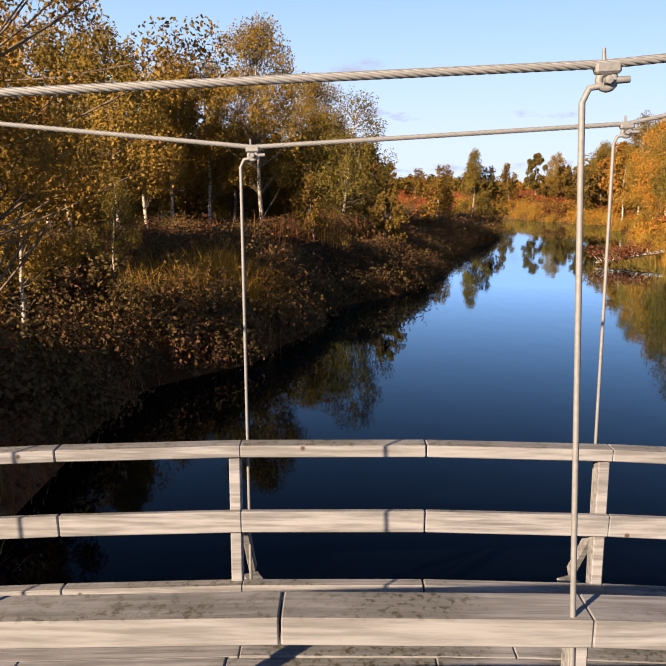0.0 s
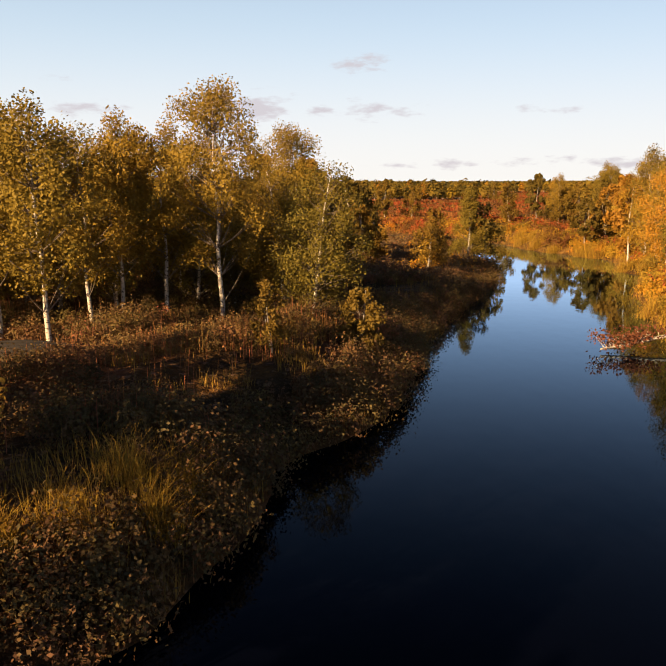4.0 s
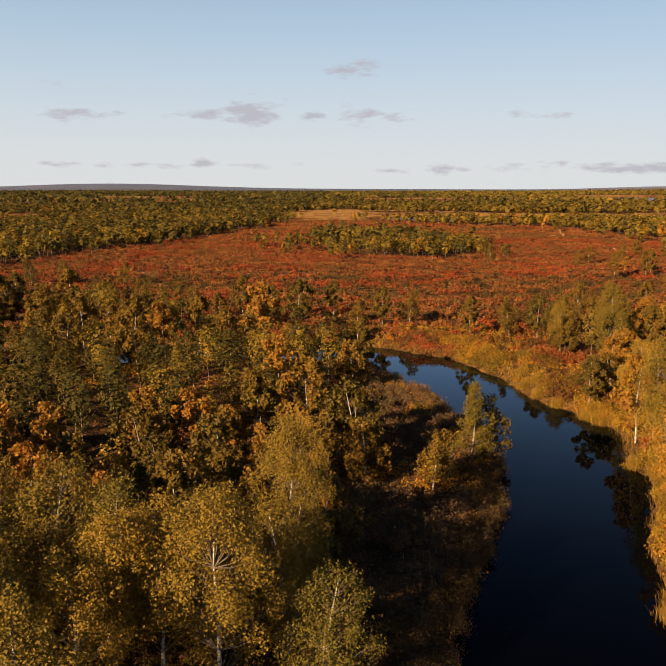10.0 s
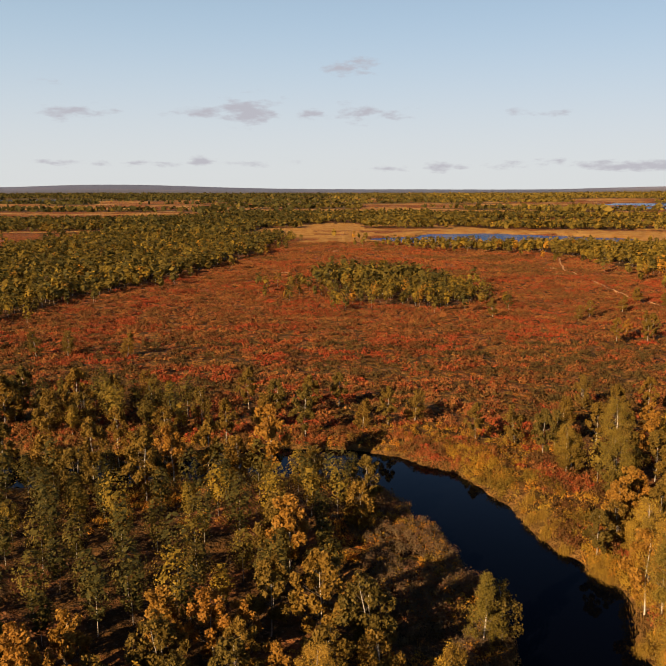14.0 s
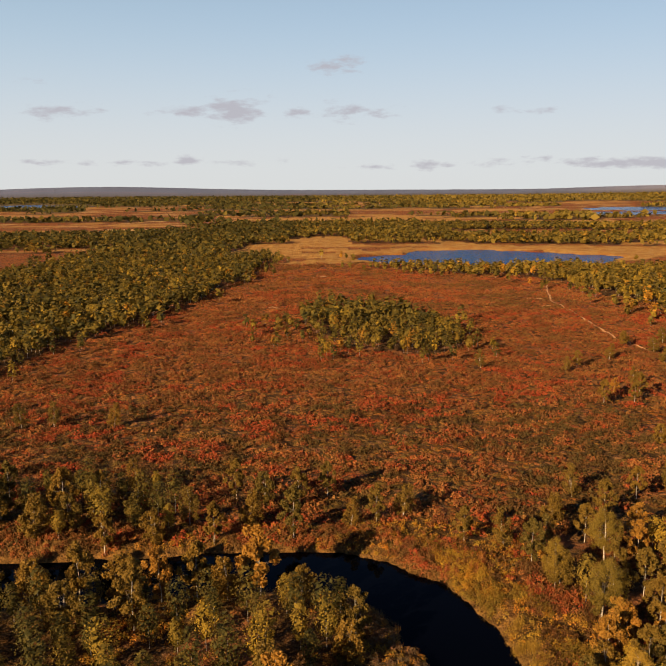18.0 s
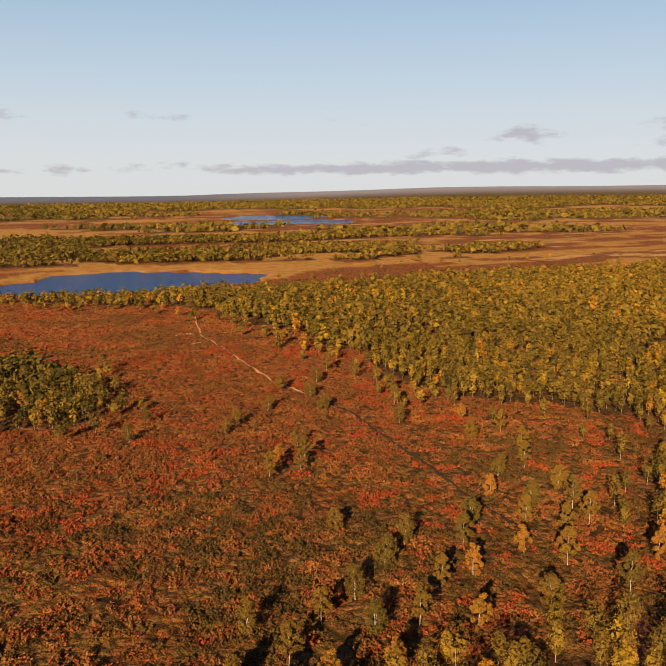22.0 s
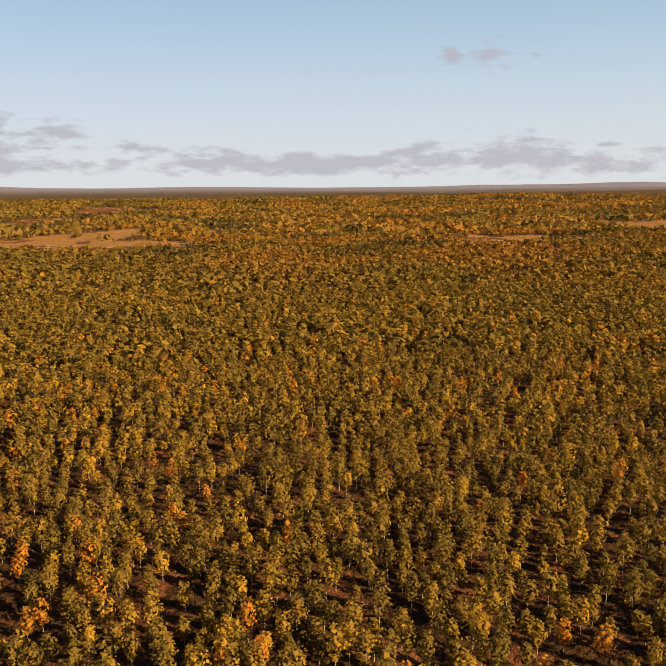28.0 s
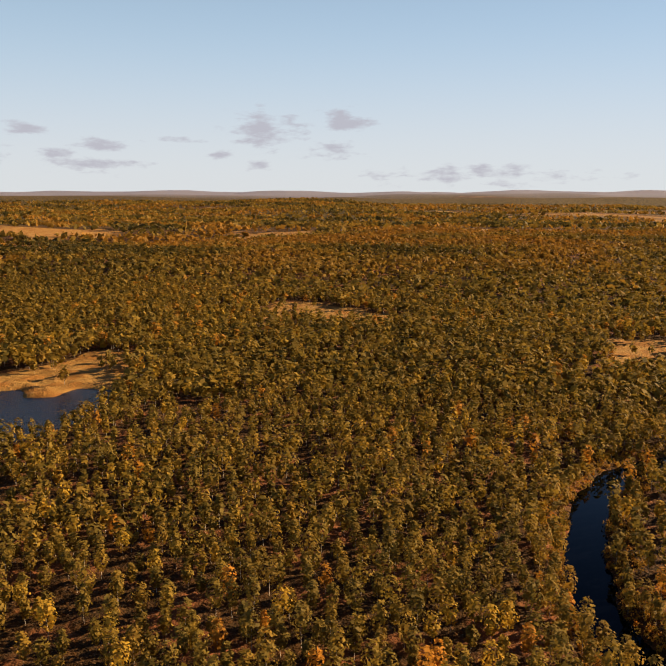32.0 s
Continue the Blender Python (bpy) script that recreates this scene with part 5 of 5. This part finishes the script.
def shrubs():
    rng = np.random.RandomState(41)
    x, y = sample(rng, (-17, 2, 6, 32), 2300)
    k = (to_river(x, y) > 0.1) & (wave(x, y, 2.6, 3) > np.where(y > 22, 0.6, 0.44)) & (np.hypot(x + 4.1, y - 12) > 1.7)
    shrub_mesh("bank_shrubs", 47, x[k], y[k], 0.95, 250, 0.040, "small-leaved shrubs in brown and olive on the dark bank", 0.10, 0.16, UNDERWOOD)
    x, y = sample(rng, (-26, 22, 7, 48), 2600)
    k = (to_river(x, y) > 0.8) & (wave(x, y, 3, 4) > 0.4)
    shrub_mesh("wood_shrubs", 55, x[k], y[k], 0.75, 150, 0.042, "bilberry and dwarf birch in rust and olive under the birches", 0.35, 0.3, UNDERWOOD, 0.5 * (wave(x[k], y[k], 2.2, 1) > 0.45))
    x, y = sample(rng, (-8, 3, 14, 64), 7500)
    d = to_river(x, y)
    k = (d > 0.0) & (d < 1.7) & (x < 4 + 0.16 * y)
    shrub_mesh("edge_shrubs", 52, x[k], y[k], 0.95, 220, 0.038, "dark willow shrubs hanging over the water's edge", 0.06, 0.12, UNDERWOOD, 0.1)
    x, y = sample(rng, (-26, 24, 32, 112), 8000)
    d = to_river(x, y)
    k = (d > 0.6) & (d < 16) & (wave(x, y, 5, 3) > 0.5) & (rng.rand(len(x)) < 0.7) & ((y > 46) | (x > 8))
    x, y = x[k], y[k]
    shrub_mesh("willow_shrubs", 42, x, y, 0.8, 42, 0.075, "low willow and dwarf birch shrubs in green and rust", 0.25, 0.3)
    x, y = sample(rng, (-6, 44, 14, 96), 2600)
    k = (to_river(x, y) > 0.6) & (to_river(x, y) < 13) & (x > 0) & (wave(x, y, 3, 1) > 0.42)
    shrub_mesh("willow_thicket", 45, x[k], y[k], 1.0, 110, 0.066, "grey-brown leafless willow thicket on the river spit", 0.05, 0.05, THICKET)
    x, y = sample(rng, (8, 34, 50, 114), 11500)
    k = (to_river(x, y) > 0.4) & (to_river(x, y) < 5.5 + 3 * wave(x, y, 7, 2)) & (x > 14 - 0.3 * np.maximum(y - 96, 0)) & (wave(x, y, 4, 1) > np.where(y > 78, 0.45, 0.35)) & ((y < 78) | (to_river(x, y) < 9))
    shrub_mesh("golden_shrubs", 46, x[k], y[k], 0.95, 110, 0.066, "golden yellow willow shrubs along the bank", 0.34, 0.14, LEAF_FAR, 0.5 * (wave(x[k], y[k], 2.3, 4) > 0.5))
    x, y = sample(rng, (-62, 88, 24, 116), 7000)
    d = to_river(x, y)
    k = (d > 0.3) & (d < 7) & (y > 97) & (wave(x, y, 2.7, 3) > 0.4)
    shrub_mesh("shore_shrubs", 56, x[k], y[k], 0.8, 60, 0.085, "low rusty shrubs on the river's far shore", 0.4, 0.25, HEATH, 0.5 * (wave(x[k], y[k], 2.4, 1) > 0.5))
    x, y = sample(rng, (13, 30, 60, 106), 13000)
    k = (to_river(x, y) > 1.2) & (x > 12 + 0.16 * (y - 30)) & (wave(x, y, 3.2, 5) > 0.42)
    shrub_mesh("bank_underwood", 54, x[k], y[k], 1.0, 42, 0.105, "dwarf birch and bilberry under the bank's birches in rust, olive and brown", 0.3, 0.4, HEATH, 0.6 * (wave(x[k], y[k], 2.9, 1) > 0.5))
    belt = np.array(PALE_BELT)
    t = rng.uniform(0, len(belt) - 1.001, 150)
    q = belt[t.astype(int)] + (belt[t.astype(int) + 1] - belt[t.astype(int)]) * (t % 1)[:, None] + rng.normal(size=(150, 2)) * 0.38
    x, y = q.T
    k = to_river(x, y) > 0.6
    shrub_mesh("pale_shrubs", 49, x[k], y[k], 0.8, 300, 0.036, "pale pinkish dwarf shrubs in the sun", 0.55, 0.15, THICKET)
    x, y = sample(rng, (96, -140, 166, -30), 9000)
    k = (to_river(x, y) > 0.1) & (to_river(x, y) < 5)
    shrub_mesh("river_shrubs", 48, x[k], y[k], 1.0, 26, 0.15, "low willow and birch shrubs on the far river's banks", 0.3, 0.15)
    x, y = sample(rng, (-85, 300, 135, 480), 60000)
    s, w, b = zones(x, y)
    k = (w < 0.5) & (s < 0.5) & (wave(x, y, 4, 2) > 0.36) & (to_trail(x, y) > 0.75)
    x, y = x[k][:26000], y[k][:26000]
    shrub_mesh("far_heath_shrubs", 53, x, y, 0.55, 5, 0.30, "low heather and dwarf birch in dull red and brown", 0.32, 0.35 * step(0.45, 0.7, wave(x, y, 14, 1)) + 0.15, HEATH, np.where(wave(x, y, 12, 4) > 0.6, 0.5, 0.05))
    x, y = sample(rng, (-85, 95, 150, 300), 130000)
    s, w, b = zones(x, y)
    k = (w < 0.5) & (s < 0.5) & (to_river(x, y) > 1) & (wave(x, y, 2.4, 2) > 0.40) & (to_trail(x, y) > 0.75)
    x, y = x[k][:62000], y[k][:62000]
    shrub_mesh("heath_shrubs", 43, x, y, 0.72, 11, 0.172, "knee-high dwarf birch and heather in red, olive and rust brown", np.where(wave(x, y, 3, 3) > 0.66, 0.5, 0.12), 0.6 * step(0.47, 0.72, wave(x, y, 3.1, 1) * 0.5 + wave(x, y, 11, 2) * 0.5) + 0.14, HEATH, np.clip(0.75 * step(0.42, 0.62, wave(x, y, 2.6, 4) * 0.6 + wave(x, y, 9, 4) * 0.4) * np.where(y < 170, 1.0, 0.5), 0, 0.75))


shrubs()


def make_boat():
    """An overturned wooden boat: hull, keel and gunwale."""
    boat = new("rowing_boat")
    n, m = 22, 9
    vs = []
    for i in range(n + 1):
        t = i / n
        half = 0.72 * math.sin(math.pi * min(1, 0.30 + 0.70 * (1 - t))) ** 0.6 if t > 0.45 else 0.72 * (0.80 + 0.2 * t / 0.45)
        half = max(0.01, half if t < 0.99 else 0.01)
        top = 0.62 + 0.10 * (1 - t)
        for j in range(m):
            a = math.pi * j / (m - 1)
            vs.append((t * 4.8 - 2.4, half * math.cos(a), top * math.sin(a) ** 0.75 * (1 - 0.35 * max(0, t - 0.7) / 0.3)))
    fs = [(i * m + j, i * m + j + 1, (i + 1) * m + j + 1, (i + 1) * m + j) for i in range(n) for j in range(m - 1)]
    mesh_np("hull", np.array(vs), np.array(fs), MAT_HULL, boat, smooth=True)
    ends = np.array(vs).reshape(n + 1, m, 3)
    for k in (0, m - 1):
        v, f = tubes([(ends[:, k] + [0, 0, 0.02], np.full(n + 1, 0.04))], 6)
        mesh_np("gunwale", v, f, MAT_WOOD, boat, "pale worn gunwale")
    v, f = tubes([(ends[:, m // 2] + [0, 0, 0.01], np.full(n + 1, 0.03))], 6)
    mesh_np("keel", v, f, MAT_HULL, boat)
    for k in (1, 2, 3, 5, 6, 7):
        v, f = tubes([(ends[:-1, k] * [1, 1.012, 1.012], np.full(n, 0.012))], 4)
        mesh_np("strake", v, f, MAT_HULL, boat, "overlapping plank edge of the hull")
    boat.matrix_basis = pose(-10.6, 22.4, spot(-10.6, 22.4) + 0.12, 6, 0, 22)
    tagged(boat, "dark tarred wooden boat lying overturned among weeds", "boat")


MAT_HULL = plain_material("tarred_wood", (0.026, 0.022, 0.020), 0.92, 0.0, 12.0, 0.4)
make_boat()


def fallen_tree():
    """A fallen birch reaching out over the water, with rusty twigs."""
    tree = new("fallen_tree")
    rng = np.random.RandomState(51)
    trunk = [(3.6, 0.6, 0.55), (2.2, 0.3, 0.42), (1.0, 0.1, 0.24), (0, 0, 0.14)]
    paths = [(trunk, [0.09, 0.08, 0.06, 0.04])]
    tips = []
    for k in range(34):
        t = rng.uniform(0.05, 0.8)
        a = np.array([np.interp(t, [0, 0.3, 0.7, 1], [p[c] for p in trunk[::-1]]) for c in range(3)])
        tip = a + rng.normal(size=3) * [0.35, 0.4, 0.12] + [-0.15, 0, 0.28]
        paths.append(((a, (a + tip) / 2, tip), (0.018, 0.012, 0.004)))
        tips.append(tip)
    v, f = tubes(paths, 5)
    mesh_np("trunk", v, f, MAT_BARK, tree)
    pts = np.array(tips)[rng.randint(0, len(tips), 900)] + rng.normal(size=(900, 3)) * [0.2, 0.2, 0.13]
    v, f = leaf_quads(rng, pts, 0.06)
    mesh_np("withered_foliage", v, f, MAT_RUST, tree, "rusty withered leaves and twigs")
    tree.matrix_basis = pose(10.3, 30.2, 0.0, 0, 0, 8)
    tagged(tree, "fallen birch with rusty leaves reaching over the water", "fallen tree")


MAT_RUST = leaf_material("rusty_leaves", ((0.06, 0.025, 0.015), (0.20, 0.075, 0.04), (0.14, 0.05, 0.025)))
fallen_tree()


def make_trail(name, line, width, mat, label):
    """A trodden trail that lies on the heath."""
    pts = []
    for (ax, ay), (bx, by) in zip(line, line[1:]):
        k = max(2, int(math.hypot(bx - ax, by - ay) / 1.0))
        pts += [(ax + (bx - ax) * i / k, ay + (by - ay) * i / k) for i in range(k)]
    p = np.array(pts)
    p += np.stack([wave(p[:, 0], p[:, 1], 7, 1) - 0.5, wave(p[:, 0], p[:, 1], 7, 2) - 0.5], -1) * 1.0
    d = np.gradient(p, axis=0)
    d /= np.linalg.norm(d, axis=1, keepdims=True)
    w = width * (0.6 + 0.8 * wave(p[:, 0], p[:, 1], 3, 4))[:, None]
    cols = [p + np.stack([-d[:, 1], d[:, 0]], -1) * w * k for k in (-0.5, 0.0, 0.5)]
    v = np.concatenate([np.c_[c, relief(c[:, 0], c[:, 1]) + 0.10] for c in cols])
    n = len(p)
    i = np.arange(n - 1)
    f = np.concatenate([np.stack([i + o, i + 1 + o, i + 1 + o + n, i + o + n], -1) for o in (0, n)])
    tagged(mesh_np(name, v, f, mat, smooth=True), label, "trail", kind="structure")


MAT_TRAIL = plain_material("trodden_peat", (0.36, 0.19, 0.085), 0.95, 0.0, 1.5, 0.3)
MAT_DITCH = plain_material("dark_peat", (0.028, 0.016, 0.008), 0.95, 0.0, 1.5, 0.3)
make_trail("trail_1", TRAIL[:6], 0.6, MAT_TRAIL, "pale trodden trail across the heath")
for n, (x, y, w) in enumerate(((87, 326, 9), (87, 308, 7), (81, 292, 5), (122, 302, 9), (99, 242, 5), (-1, 408, 9), (-9, 352, 9), (-19, 306, 5), (-40, 276, 6))):
    make_trail("bare_patch", [(x - w * 0.5, y - 0.6), (x - w * 0.2, y + 0.5), (x + w * 0.15, y - 0.3), (x + w * 0.5, y + 0.4)], 1.7, MAT_TRAIL, "pale patch of bare dry peat among the heather")
make_trail("trail_2", TRAIL[5:], 0.65, MAT_DITCH, "dark worn trail across the red heath")
